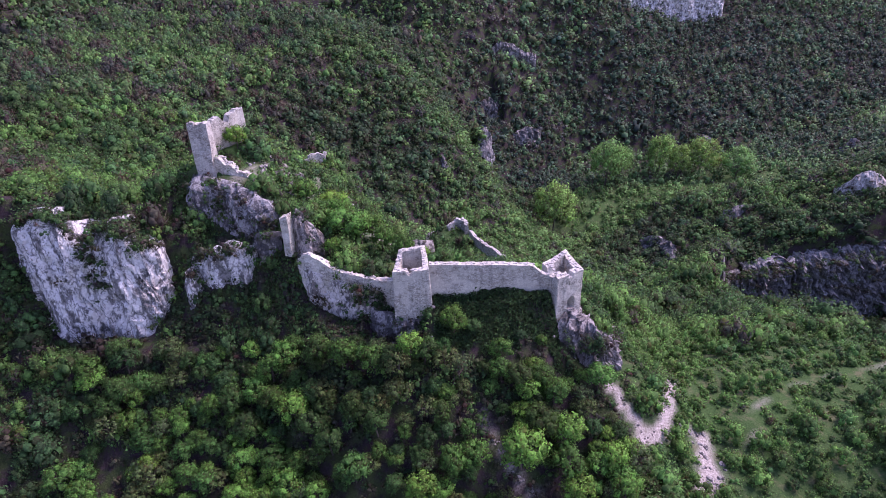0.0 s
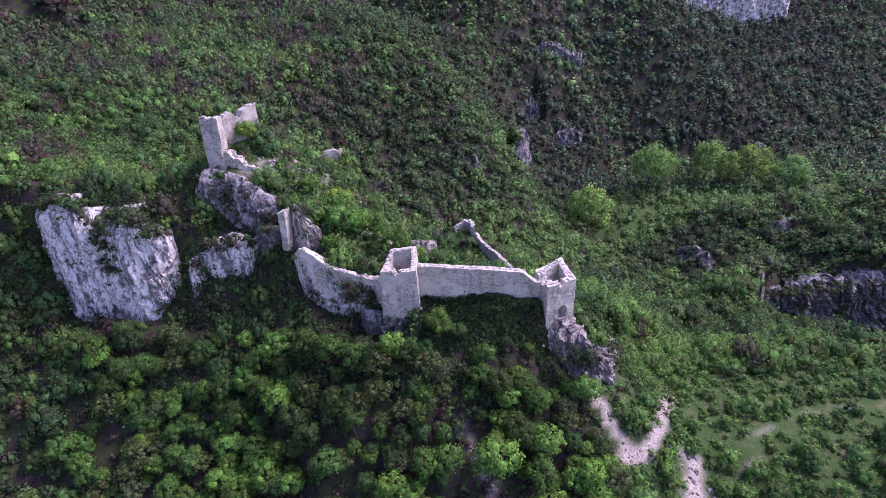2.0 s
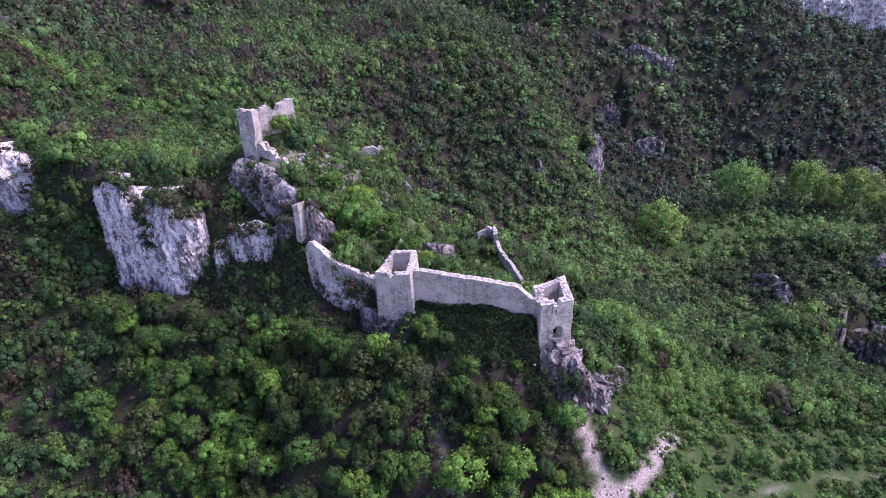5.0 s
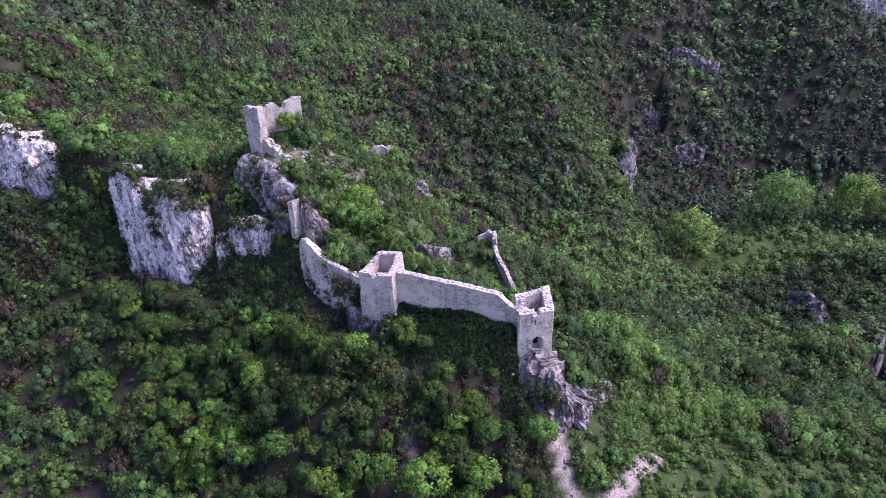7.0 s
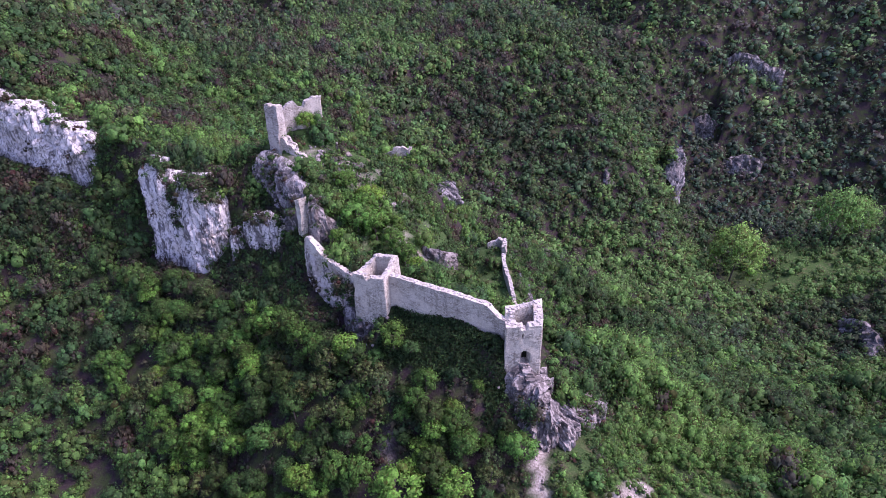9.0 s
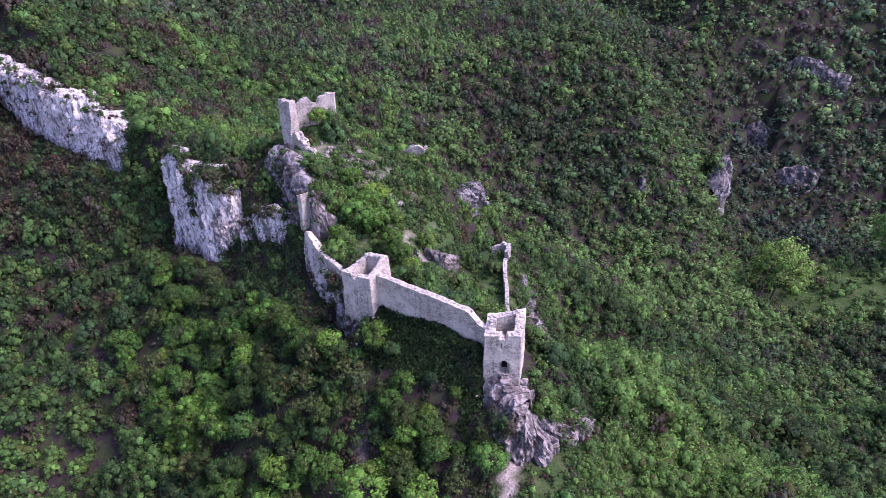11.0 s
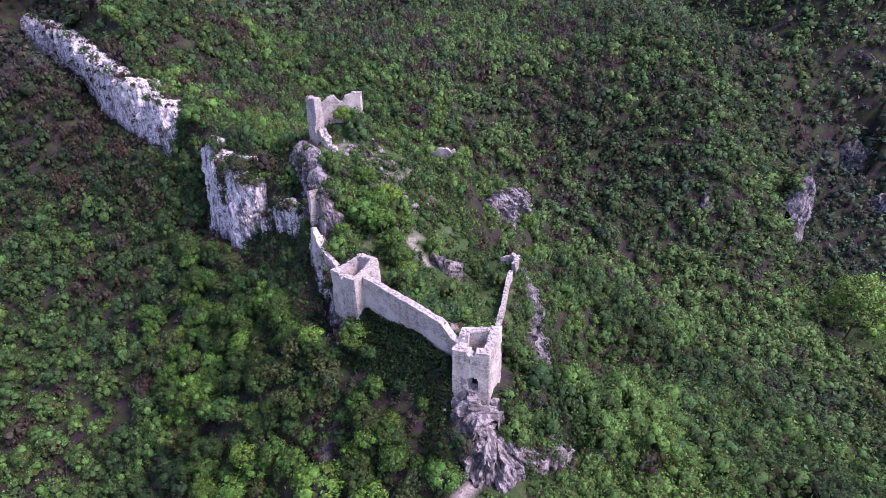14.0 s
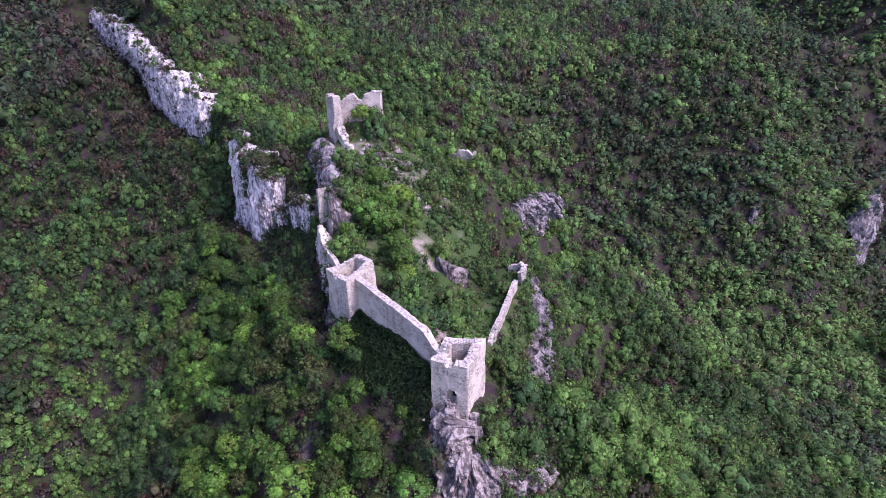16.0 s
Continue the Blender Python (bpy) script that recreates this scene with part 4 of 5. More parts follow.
def crown(seed, lobes, n, card, tall=1.0, loose=0.3, slim=0.8, inner=0.86):
    """A crown one metre in radius, its foot at z 0: rounded lobes round a dome, each with a leafy core, and n small leaf sprays on them.
    Returns vertices, their normals, which follow the lobes, and triangles."""
    r = np.random.RandomState(seed)
    up = np.linspace(-0.3, 0.95, lobes) + r.uniform(-0.1, 0.1, lobes)
    ang = np.arange(lobes) * 2.4 + r.uniform(0, 0.9, lobes)
    rad = np.sqrt(np.clip(1 - up * up, 0.03, 1)) * r.uniform(0.45, 0.82, lobes)
    cen = np.stack([rad * np.cos(ang), rad * np.sin(ang), tall * (0.52 + 0.5 * up * r.uniform(0.8, 1.15, lobes))], 1)
    size = r.uniform(0.7, 1.3, lobes) * 1.32 / math.sqrt(lobes)
    core = np.array([0, 0, 0.25 * tall])
    vs, ns, fs, k = [], [], [], 0
    for c, q in zip(cen, size):
        turn = np.array(Euler(r.uniform(0, 6.28, 3)).to_matrix())
        b = BALL_VERTS @ turn.T
        mid = b[BALL_FACES].mean(1)
        fs.append(BALL_FACES[(mid @ unit(c - core) > -0.35) & (mid[:, 2] > -0.75)] + k)
        b = b * (q * inner) * r.uniform(0.82, 1.16, (len(b), 1)) + c
        vs.append(b)
        ns.append(unit(0.7 * unit(b - c) + 0.6 * unit(b - core)))
        k += len(b)
    pick = r.choice(lobes, n, p=size ** 2 / np.sum(size ** 2))
    d = unit(r.normal(size=(n, 3)) + 0.8 * unit(cen[pick] - core))
    pos = cen[pick] + d * (size[pick] * (0.92 - loose * 0.5 * r.rand(n) ** 2 + loose * r.rand(n) ** 3))[:, None]
    nor = unit(0.8 * d + r.normal(scale=0.55, size=(n, 3)) + np.array([0, 0, 0.3]))
    a = unit(np.cross(nor, r.normal(size=(n, 3))))
    b = np.cross(nor, a)
    ln = card * r.uniform(0.6, 1.45, n)[:, None]
    w = ln * slim * r.uniform(0.7, 1.25, n)[:, None]
    vs.append(np.stack([pos - a * ln * 0.5 - b * w * 0.4, pos + a * ln * 0.5 - b * w * 0.25, pos + b * w * 0.7], 1).reshape(-1, 3))
    soft = unit(0.55 * d + 0.75 * unit(pos - core) + 0.45 * nor + r.normal(scale=0.18, size=(n, 3)))
    ns.append(np.repeat(soft, 3, 0))
    fs.append(np.arange(3 * n).reshape(-1, 3) + k)
    return np.concatenate(vs), np.concatenate(ns), np.concatenate(fs)


def twigs(seed, n, length):
    """A bare crown: thin twigs that fan out round a dome."""
    r = np.random.RandomState(seed)
    d = unit(r.normal(size=(n, 3)) * np.array([1, 1, 0.8]) + np.array([0, 0, 0.5]))
    foot = d * r.uniform(0.25, 0.75, (n, 1)) * np.array([1, 1, 0.9]) + np.array([0, 0, 0.25])
    way = unit(d + r.normal(scale=0.45, size=(n, 3)) + np.array([0, 0, 0.35]))
    side = unit(np.cross(way, r.normal(size=(n, 3))))
    tip = foot + way * length * r.uniform(0.6, 1.3, (n, 1))
    v = np.stack([foot - side * 0.035, foot + side * 0.035, tip], 1).reshape(-1, 3)
    return v, np.repeat(unit(d + np.array([0, 0, 0.4])), 3, 0), np.arange(3 * n).reshape(-1, 3)


def stick(a, b, r0, r1, sides=5):
    """A tapered limb: vertices and faces."""
    a, b = np.array(a, float), np.array(b, float)
    d = (b - a) / np.linalg.norm(b - a)
    u = np.cross(d, [0.31, 0.9, 0.2])
    u /= np.linalg.norm(u)
    w = np.cross(d, u)
    t = np.arange(sides) * 6.2832 / sides
    ring = np.cos(t)[:, None] * u + np.sin(t)[:, None] * w
    v = np.concatenate([a + ring * r0, b + ring * r1])
    k = np.arange(sides)
    return v, np.stack([k, (k + 1) % sides, (k + 1) % sides + sides, k + sides], 1)


def limbs(seed, tall, r0, count=6):
    r = np.random.RandomState(seed)
    vs, fs, n = [], [], 0
    parts = [((0, 0, -0.6), (0.05 * tall, 0.03 * tall, 0.5 * tall), r0, r0 * 0.7), ((0.05 * tall, 0.03 * tall, 0.5 * tall), (0.02 * tall, 0.08 * tall, 0.86 * tall), r0 * 0.7, r0 * 0.2)]
    for k in range(count):
        t = k * 2.4 + r.rand()
        z = tall * r.uniform(0.28, 0.55)
        q = tall * r.uniform(0.22, 0.4)
        parts.append(((0.04 * tall, 0.03 * tall, z), (q * math.cos(t), q * math.sin(t), z + tall * r.uniform(0.15, 0.32)), r0 * 0.45, r0 * 0.12))
    for p in parts:
        v, f = stick(*p)
        vs.append(v)
        fs.append(f + n)
        n += len(v)
    return np.concatenate(vs), np.concatenate(fs)


def leaf_mesh(name, v, nor, f, mats, tint=None):
    return mesh_of(name, v, f, mats, True, None, [("tint", tint)] if tint is not None else [], nor)


TREE_LABELS = {"dark": "dark green broadleaf tree", "mid": "green broadleaf tree", "fresh": "broadleaf tree in fresh bright leaf", "olive": "thin olive-green broadleaf tree"}
PROTO = {}


def tree_prototype(kind, mat, seed):
    """A tree 6 m tall with a crown of about 2.4 m radius."""
    base = tagged(new("tree"), TREE_LABELS[kind] + " on the slope below the castle", "tree", "trees on the castle slope")
    v, f = limbs(seed, 5.2, 0.16)
    trunk = new("trunk", mesh_of("trunk", v, f, [BARK], True))
    thin = 0.65 if kind == "olive" else 1.0
    v, nor, f = crown(seed, 20, int(1100 * thin), 0.125, 1.25, 0.6, 0.62, 0.68 * thin)
    leaves = new("crown", leaf_mesh("crown", v * 2.35 + np.array([0, 0, 1.5]), nor, f, [mat]))
    trunk.parent = leaves.parent = base
    return base


# where nothing grows
SOLID = [([(47, 246), (55, 250)], 6.0), (T1 + T1[:1], 2.6), (GATE + GATE[:1], 3.0), (CURTAIN, 1.3), (RAMPART, 1.1), (KEEP, 1.8), (BACK, 1.6), (STUB, 1.2), (OUTER, 1.8), (TRACK, 2.5), (TRACK_EAST, 1.7), (ROCKY, 1.6), (YARD_PATH, 1.2), (FOOTPATH, 1.0), (RUBBLE_SLIDE, 1.0), ([(-8.6, 77), (-4, 77.2)], 2.6), ([(17.5, 78), (20.5, 80)], 3.0), ([(-49, 95), (-42, 94.8), (-37, 93.5)], 2.2), ([(18, 73.6), (22, 72.0), (26, 72.0), (29.4, 75.5)], 3.0)]
CLEAR = [(RUBBLE_SLIDE, 2.3), ([(-19, 119), (-20, 125)], 3.0), ([(-25, 132), (-29, 141)], 3.0), ([(-30, 147), (-36, 163)], 3.4), ([(15, 88.8), (12.4, 93.4), (9, 98.6)], 2.8), ([(-77, 85.6), (-70, 82.6), (-62, 82.4), (-56, 82.4), (-50, 84)], 3.6), ([(20.5, 71.6), (25.5, 69.6), (29.5, 73), (31, 77)], 2.6), ([(-27, 82), (-23, 83.6)], 3.6), ([(-38, 82), (-33, 82.4)], 3.0), ([(-25.5, 77.0), (-17, 74.4), (-10, 73.6)], 4.0), ([(-47, 77.6), (-43, 79.2), (-36, 80.6)], 3.0), ([(-38, 117.5), (-33, 119), (-29, 121.5)], 2.4), ([(-42, 97.5), (-38, 99), (-34, 101), (-29, 103.5)], 2.2)]
FACES = [(c[1], 0.4 if "narrow" in c[4] else 1.5 if c[1][0][0] > -90 and c[1][0][1] < 150 else 2.4 if c[3] is WHITE_ROCK else 0.6) for c in CRAGS]


def blocked(x, y, slack=0.0):
    out = np.zeros(np.shape(x), bool)
    for line, d in SOLID:
        out |= seg_dist(x, y, line) < d + slack
    for line, d in FACES:
        out |= seg_dist(x, y, line) < d + slack
    return out


def cleared(x, y):
    out = np.zeros(np.shape(x), bool)
    for line, d in CLEAR:
        out |= seg_dist(x, y, line) < d
    return out


def scatter(x0, x1, y0, y1, gap, seed):
    """Jittered places about gap apart."""
    r = np.random.RandomState(seed)
    gx_, gy_ = np.meshgrid(np.arange(x0, x1, gap), np.arange(y0, y1, gap * 0.87), indexing="ij")
    gx_ = gx_ + (np.arange(gx_.shape[1]) % 2)[None] * gap / 2
    x, y = gx_.ravel(), gy_.ravel()
    return x + r.uniform(-0.55, 0.55, len(x)) * gap, y + r.uniform(-0.55, 0.55, len(x)) * gap, r


def in_sight(x, y):
    """The stretch of land round the castle that the valley opens on."""
    south = np.interp(x, [-330, -210, -150, -100, -60, -45, -30, -20, 0, 20, 50, 70], [48, 36, 26, 17, 11, 13, 27, 35, 41, 45, 47, 50])
    west = np.interp(y, [0, 70, 100, 120, 200, 240, 280, 300, 320, 360, 380, 400, 460, 720], [-330, -330, -215, -190, -215, -225, -202, -194, -162, -115, -5, 20, 170, 325])
    east = np.interp(y, [40, 60, 100, 160, 240, 320, 440, 560, 720], [78, 84, 107, 172, 214, 278, 368, 444, 508])
    return (y > south) & (x > west) & (x < east)


def ivy_bank(x, y):
    return (x > -3) & (x < 18.8) & (y > 67.5) & (y < 78)


def near_zone(x, y):
    return (x > -62) & (x < 30) & (y > 44) & (y < 73)


def tone_at(x, y, r):
    """0 dark to 0.85 fresh; above 0.9 not yet in leaf."""
    t = 0.50 + 0.62 * fbm(x / 45, y / 45, 61, 3) + 0.36 * fbm(x / 14, y / 14, 62, 2) + r.normal(scale=0.16, size=len(x))
    # shadow below the far white cliff, put into the leaf tone as a dark patch
    t = t - 0.35 * (1 - step(25, 60, seg_dist(x, y, [(150, 405), (215, 420), (140, 380)]))) - 0.04 * step(285, 320, y + 0.35 * np.minimum(x, 0) - 0.25 * np.maximum(x - 20, 0))
    t = t + 0.14 * step(18, 45, x) * (1 - step(140, 170, y)) + 0.30 * (1 - step(7, 20, seg_dist(x, y, [(-52, 192), (-22, 186), (6, 194), (42, 224)]))) + 0.46 * (1 - step(14, 30, seg_dist(x, y, [(20, 190), (50, 235), (75, 262), (115, 285), (190, 300)])))
    t = t + 0.30 * (1 - step(16, 34, seg_dist(x, y, [(85, 266), (125, 282), (200, 300)]))) - 0.02 * step(84, 100, x) * step(156, 168, y) * (1 - step(244, 262, y - 0.15 * x))
    t = t + 0.05 * step(15, 35, x) * step(85, 100, y) * (1 - step(250, 290, y)) + 0.12 * (1 - step(8, 16, seg_dist(x, y, YARD)))
    t = t - 0.34 * (1 - step(6, 18, seg_dist(x, y, [(-22, 70), (-6, 66), (14, 66)])))
    t = t + 0.32 * (1 - step(58, 70, y)) * (1 - step(-35, -15, x)) * step(-72, -50, x)
    t = t + 0.22 * step(-25, 5, x) * (1 - step(84, 100, x)) * step(150, 175, y) * (1 - step(262, 282, y))
    t = t - 0.14 * (1 - step(62, 68, y)) * step(-32, -22, x) * (1 - step(8, 16, x))
    t = t + (0.16 * step(-22, -40, x) * step(-80, -60, x) - 0.10 * step(-28, -14, x) * (1 - step(18, 26, x))) * (1 - step(68, 74, y))
    west = step(-78, -105, x) * (1 - step(105, 150, y))
    cliff_foot = 1 - step(6, 26, seg_dist(x, y, [(-262, 66), (-180, 72), (-120, 72), (-88, 76), (-64, 70), (-44, 76)]))
    cliff_foot = cliff_foot * (1 - step(80, 88, y))
    t = t - 0.24 * west - 0.20 * cliff_foot + 0.10 * step(-130, -110, x) * (1 - step(-30, -10, x)) * step(84, 96, y) * (1 - step(240, 270, y))
    t = t - 0.10 * step(-56, -74, x) * (1 - step(76, 84, y))
    t = np.clip(t, 0, 0.86)
    hill = step(-50, -90, x) * step(88, 100, y)
    foot = 1 - step(5, 12, seg_dist(x, y, [(-24, 72), (-12, 69), (6, 66), (14, 68)]))
    bare = fbm(x / 8, y / 8, 66, 3) + r.normal(scale=0.20, size=len(x)) - 0.28 + 0.26 * hill + 0.32 * cliff_foot + 0.24 * foot + 0.12 * west - 0.22 * step(20, 34, x) * (1 - step(140, 160, y))
    return np.where(bare > 0.21, 0.90 + 0.10 * r.rand(len(x)), t)


def woods(x, y, radius, height, tone, r, protos, sink=0.25, z=None):
    """Crowns at places on the land (or at heights z), joined: vertices, normals, triangles and tones."""
    z = land(x, y) if z is None else z
    pick = r.randint(len(protos), size=len(x))
    ang = r.uniform(0, 6.283, len(x))
    out, nors, faces, tint, n = [], [], [], [], 0
    for k, (v, nor, f) in enumerate(protos):
        q = np.nonzero(pick == k)[0]
        if not len(q):
            continue
        c, s = np.cos(ang[q])[:, None], np.sin(ang[q])[:, None]
        rr = radius[q][:, None]
        wide = r.uniform(0.82, 1.22, len(q))[:, None]
        px, py, pz = v.T[:, None]
        out.append(np.stack([x[q][:, None] + rr * (c * px * wide - s * py / wide), y[q][:, None] + rr * (s * px * wide + c * py / wide), z[q][:, None] + height[q][:, None] * (pz - sink)], 2).reshape(-1, 3))
        nx, ny, nz = nor.T[:, None]
        nors.append(np.stack([c * nx - s * ny, s * nx + c * ny, nz + 0 * c], 2).reshape(-1, 3))
        faces.append((f[None] + (n + len(v) * np.arange(len(q)))[:, None, None]).reshape(-1, 3))
        tint.append(np.repeat(tone[q], len(v)))
        n += len(v) * len(q)
    return np.concatenate(out), np.concatenate(nors), np.concatenate(faces), np.concatenate(tint)


def stuff(name, label, category, batches, mats):
    start = np.cumsum([0] + [len(b[0]) for b in batches])
    faces = np.concatenate([b[2] + k for b, k in zip(batches, start)])
    v, nor, tint = (np.concatenate([b[k] for b in batches]) for k in (0, 1, 3))
    return tagged(new(name, leaf_mesh(name, v, nor, faces, mats, tint)), label, category, kind="stuff")


INNER = [crown(250 + k, 9 + k % 4, 400, 0.140, 1.0 + 0.08 * (k % 4), 0.65, 0.62, 0.64) for k in range(12)]
MID = [crown(200 + k, 6 + k % 3, 160, 0.21, 1.0 + 0.08 * (k % 4), 0.6, 0.65, 0.64) for k in range(12)]
FAR = [crown(300 + k, 5 + k % 2, 70, 0.29, 1.0 + 0.08 * (k % 4), 0.7, 0.65, 0.52) for k in range(12)]
DISTANT = [crown(350 + k, 3 + k % 2, 28, 0.41, 1.0, 0.7, 0.65, 0.5) for k in range(12)]
BUSH = [crown(400 + k, 4, 56, 0.28, 0.8, 0.75, 0.6, 0.46) for k in range(8)]
SPARSE = [crown(550 + k, 9, 110, 0.2, 1.1, 0.8, 0.5, 0.45) for k in range(6)]
TWIGGY = [twigs(500 + k, 150, 0.6) for k in range(4)]

# the trees nearest below the walls, each on its own
for kind, mat in (("dark", LEAF_DARK), ("mid", LEAF_MID), ("fresh", LEAF_FRESH), ("olive", LEAF_OLIVE)):
    PROTO[kind] = [tree_prototype(kind, mat, 900 + 7 * k + len(kind) * 31) for k in range(2)]
x, y, r = scatter(-62, 30, 44, 74, 2.5, 5)
keepers = ~blocked(x, y, 0.6) & ~cleared(x, y) & near_zone(x, y) & (r.rand(len(x)) > 0.20) & ~((x > -1) & (x < 18) & (y > 68.5))
x, y = x[keepers], y[keepers]
order = np.argsort(-y + 0.25 * np.abs(x + 8))
rest_x, rest_y = x[order[298:]], y[order[298:]]
x, y = x[order[:298]], y[order[:298]]
tone = tone_at(x, y, r)
SPECIAL = [(-40.9, 101.6, 0.95, "fresh"), (-20.7, 84.4, 0.75, "fresh"), (-19.4, 89.2, 1.4, "fresh"), (-16.8, 91.6, 1.5, "fresh"), (-15.2, 94.6, 1.25, "mid"), (-20.6, 94.0, 1.35, "fresh"), (-12.6, 90.6, 1.15, "mid"), (-24.0, 92.0, 1.1, "mid"), (-23.0, 98.4, 1.2, "fresh"), (-27.5, 96.5, 1.0, "mid"), (-8.2, 88.4, 1.0, "mid"), (-5.0, 87.2, 0.8, "fresh"), (10.4, 55.6, 1.45, "fresh"), (17.6, 58.6, 1.2, "fresh"), (24.0, 66.6, 1.05, "fresh"), (0.5, 70.4, 1.1, "mid"), (-12.0, 66, 1.0, "mid"), (-24.5, 63.0, 1.25, "fresh"), (8.0, 68.0, 0.85, "mid"), (3.6, 70.8, 0.6, "dark"), (11.4, 70.6, 0.55, "dark"), (15.0, 71.6, 0.5, "mid")]
spots = list(SPECIAL)
for a, b, t in zip(x, y, tone):
    if min(math.hypot(a - q[0], b - q[1]) for q in SPECIAL) > 2.4:
        t = t if t > 0.9 else t + r.normal() * 0.15
        kind = "olive" if t > 0.9 else "dark" if t < 0.31 else "mid" if t < 0.60 else "fresh"
        spots.append((a, b, 0.52 + 0.6 * r.rand() ** 1.4, kind))
used = set()
for a, b, size, kind in spots:
    m = Matrix.LocRotScale((a, b, float(land(a, b)) - 0.2), Euler((r.uniform(-0.07, 0.07), r.uniform(-0.07, 0.07), r.uniform(0, 6.28))), None)
    k = r.randint(2)
    ob = PROTO[kind][k]
    if (kind, k) not in used:
        used.add((kind, k))
    else:
        ob = copy_thing(ob, m)
    ob.matrix_basis = m @ Matrix.Diagonal((size * r.uniform(0.9, 1.15), size * r.uniform(0.9, 1.15), size * r.uniform(0.85, 1.15), 1))
for kind in PROTO:
    for k in range(2):
        if (kind, k) not in used:
            for c in PROTO[kind][k].children:
                bpy.data.objects.remove(c)
            bpy.data.objects.remove(PROTO[kind][k])

# woods round the castle
x, y, r = scatter(-160, 140, 8, 175, 3.05, 7)
d = np.hypot(x - 0, y - 85)
hill = step(-52, -70, x) * step(80, 92, y)
meadow = np.maximum(1 - step(8, 18, seg_dist(x, y, MEADOW)), 1 - step(10, 22, seg_dist(x, y, [(44, 74), (52, 58)])))
yard = np.maximum(1 - step(5, 9, seg_dist(x, y, YARD)), 1 - step(7, 13, seg_dist(x, y, [(-46, 100), (-36, 105), (-28, 106), (-20, 104), (-8, 103)])))
ok = in_sight(x, y) & ~near_zone(x, y) & ~blocked(x, y) & ~cleared(x, y) & (r.rand(len(x)) > 0.05 + 0.22 * meadow + 0.75 * yard) & ~((x > -2) & (x < 19) & (y > 68) & (y < 77))
x, y, hill, meadow = (np.concatenate([a[ok], b]) for a, b in ((x, rest_x), (y, rest_y), (hill, 0 * rest_x), (meadow, 0 * rest_x)))
tone = tone_at(x, y, r)
rad = (1.25 + 1.75 * r.rand(len(x)) ** 1.4) * (1 + 0.10 * hill) * (1 - 0.35 * meadow) * (1 + 0.28 * step(20, 30, x) * (1 - meadow))
hgt = rad * r.uniform(1.0, 1.5, len(x)) * (1 - 0.1 * hill)
leafless = tone > 0.9
close = (x > -82) & (x < 85) & (y > 24) & (y < 118)
rest = ~close
close, rest = close & ~leafless, rest & ~leafless
b0 = woods(x[close], y[close], rad[close], hgt[close], tone[close], r, INNER)
b1 = woods(x[rest], y[rest], rad[rest], hgt[rest], tone[rest], r, MID)
b2 = woods(x[leafless], y[leafless], rad[leafless], 1.15 * hgt[leafless], tone[leafless], r, TWIGGY)
b3 = woods(x[leafless], y[leafless], rad[leafless], 1.1 * hgt[leafless], tone[leafless], r, SPARSE)
stuff("woodland", "dense broadleaf wood in spring leaf round the castle", "woods", [b0, b1, b2, b3], [LEAF])

# woods further off, with distance haze in their leaf colours
x1, y1, r = scatter(-330, -160, 20, 300, 3.9, 8)
x2, y2, r2 = scatter(-160, 330, 175, 300, 3.4, 9)
x3, y3, _ = scatter(140, 330, 26, 175, 4.6, 10)
x4, y4, _ = scatter(-300, 620, 300, 800, 4.5, 11)
x, y = np.concatenate([x1, x2, x3, x4]), np.concatenate([y1, y2, y3, y4])
ok = in_sight(x, y) & ~blocked(x, y) & (r.rand(len(x)) > 0.05 + 0.55 * (1 - step(9, 20, seg_dist(x, y, [(70, 262), (110, 278), (150, 290), (200, 300)]))))
x, y = x[ok], y[ok]
tone = tone_at(x, y, r)
x5, y5, r5 = scatter(-70, 120, -25, 48, 4.0, 20)
ok = ~in_sight(x5, y5 + 3)
x, y = np.concatenate([x, x5[ok]]), np.concatenate([y, y5[ok]])
tone = np.concatenate([tone, tone_at(x5[ok], y5[ok], r5)])
rad = (1.5 + 2.2 * r.rand(len(x)) ** 1.6) * np.where((x > -160) & (y < 300), 0.92, 1.12)
rad = rad * np.where(y > 290, 0.98, 1.0)
hgt = rad * r.uniform(1.05, 1.5, len(x))
leafless = tone > 0.9
distant = (y > 285) | (x < -170)
slope = np.hypot(land(x + 2, y) - land(x - 2, y), land(x, y + 2) - land(x, y - 2)) / 4
rad = rad * (1 + 0.28 * np.minimum(slope, 1.3))
near = ~distant & ~leafless
b1 = woods(x[near], y[near], rad[near], hgt[near], tone[near], r, FAR)
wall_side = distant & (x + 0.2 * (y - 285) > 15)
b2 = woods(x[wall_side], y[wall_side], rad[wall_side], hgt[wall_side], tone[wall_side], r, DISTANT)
stuff("valley_side_woodland", "woods on the steep far side of the valley, blue haze in the leaf colour", "woods", [b2], [LEAF_HAZE_BLUE])
distant = distant & ~wall_side
b2 = woods(x[distant], y[distant], rad[distant], hgt[distant], tone[distant], r, DISTANT)
near = ~((y > 285) | (x < -170)) & leafless
b3 = woods(x[near], y[near], rad[near], 1.1 * hgt[near], tone[near], r, SPARSE)
stuff("far_woodland", "olive-green woods on the far hillsides and valley floor, haze in the leaf colour", "woods", [b1, b2, b3], [LEAF_HAZE])

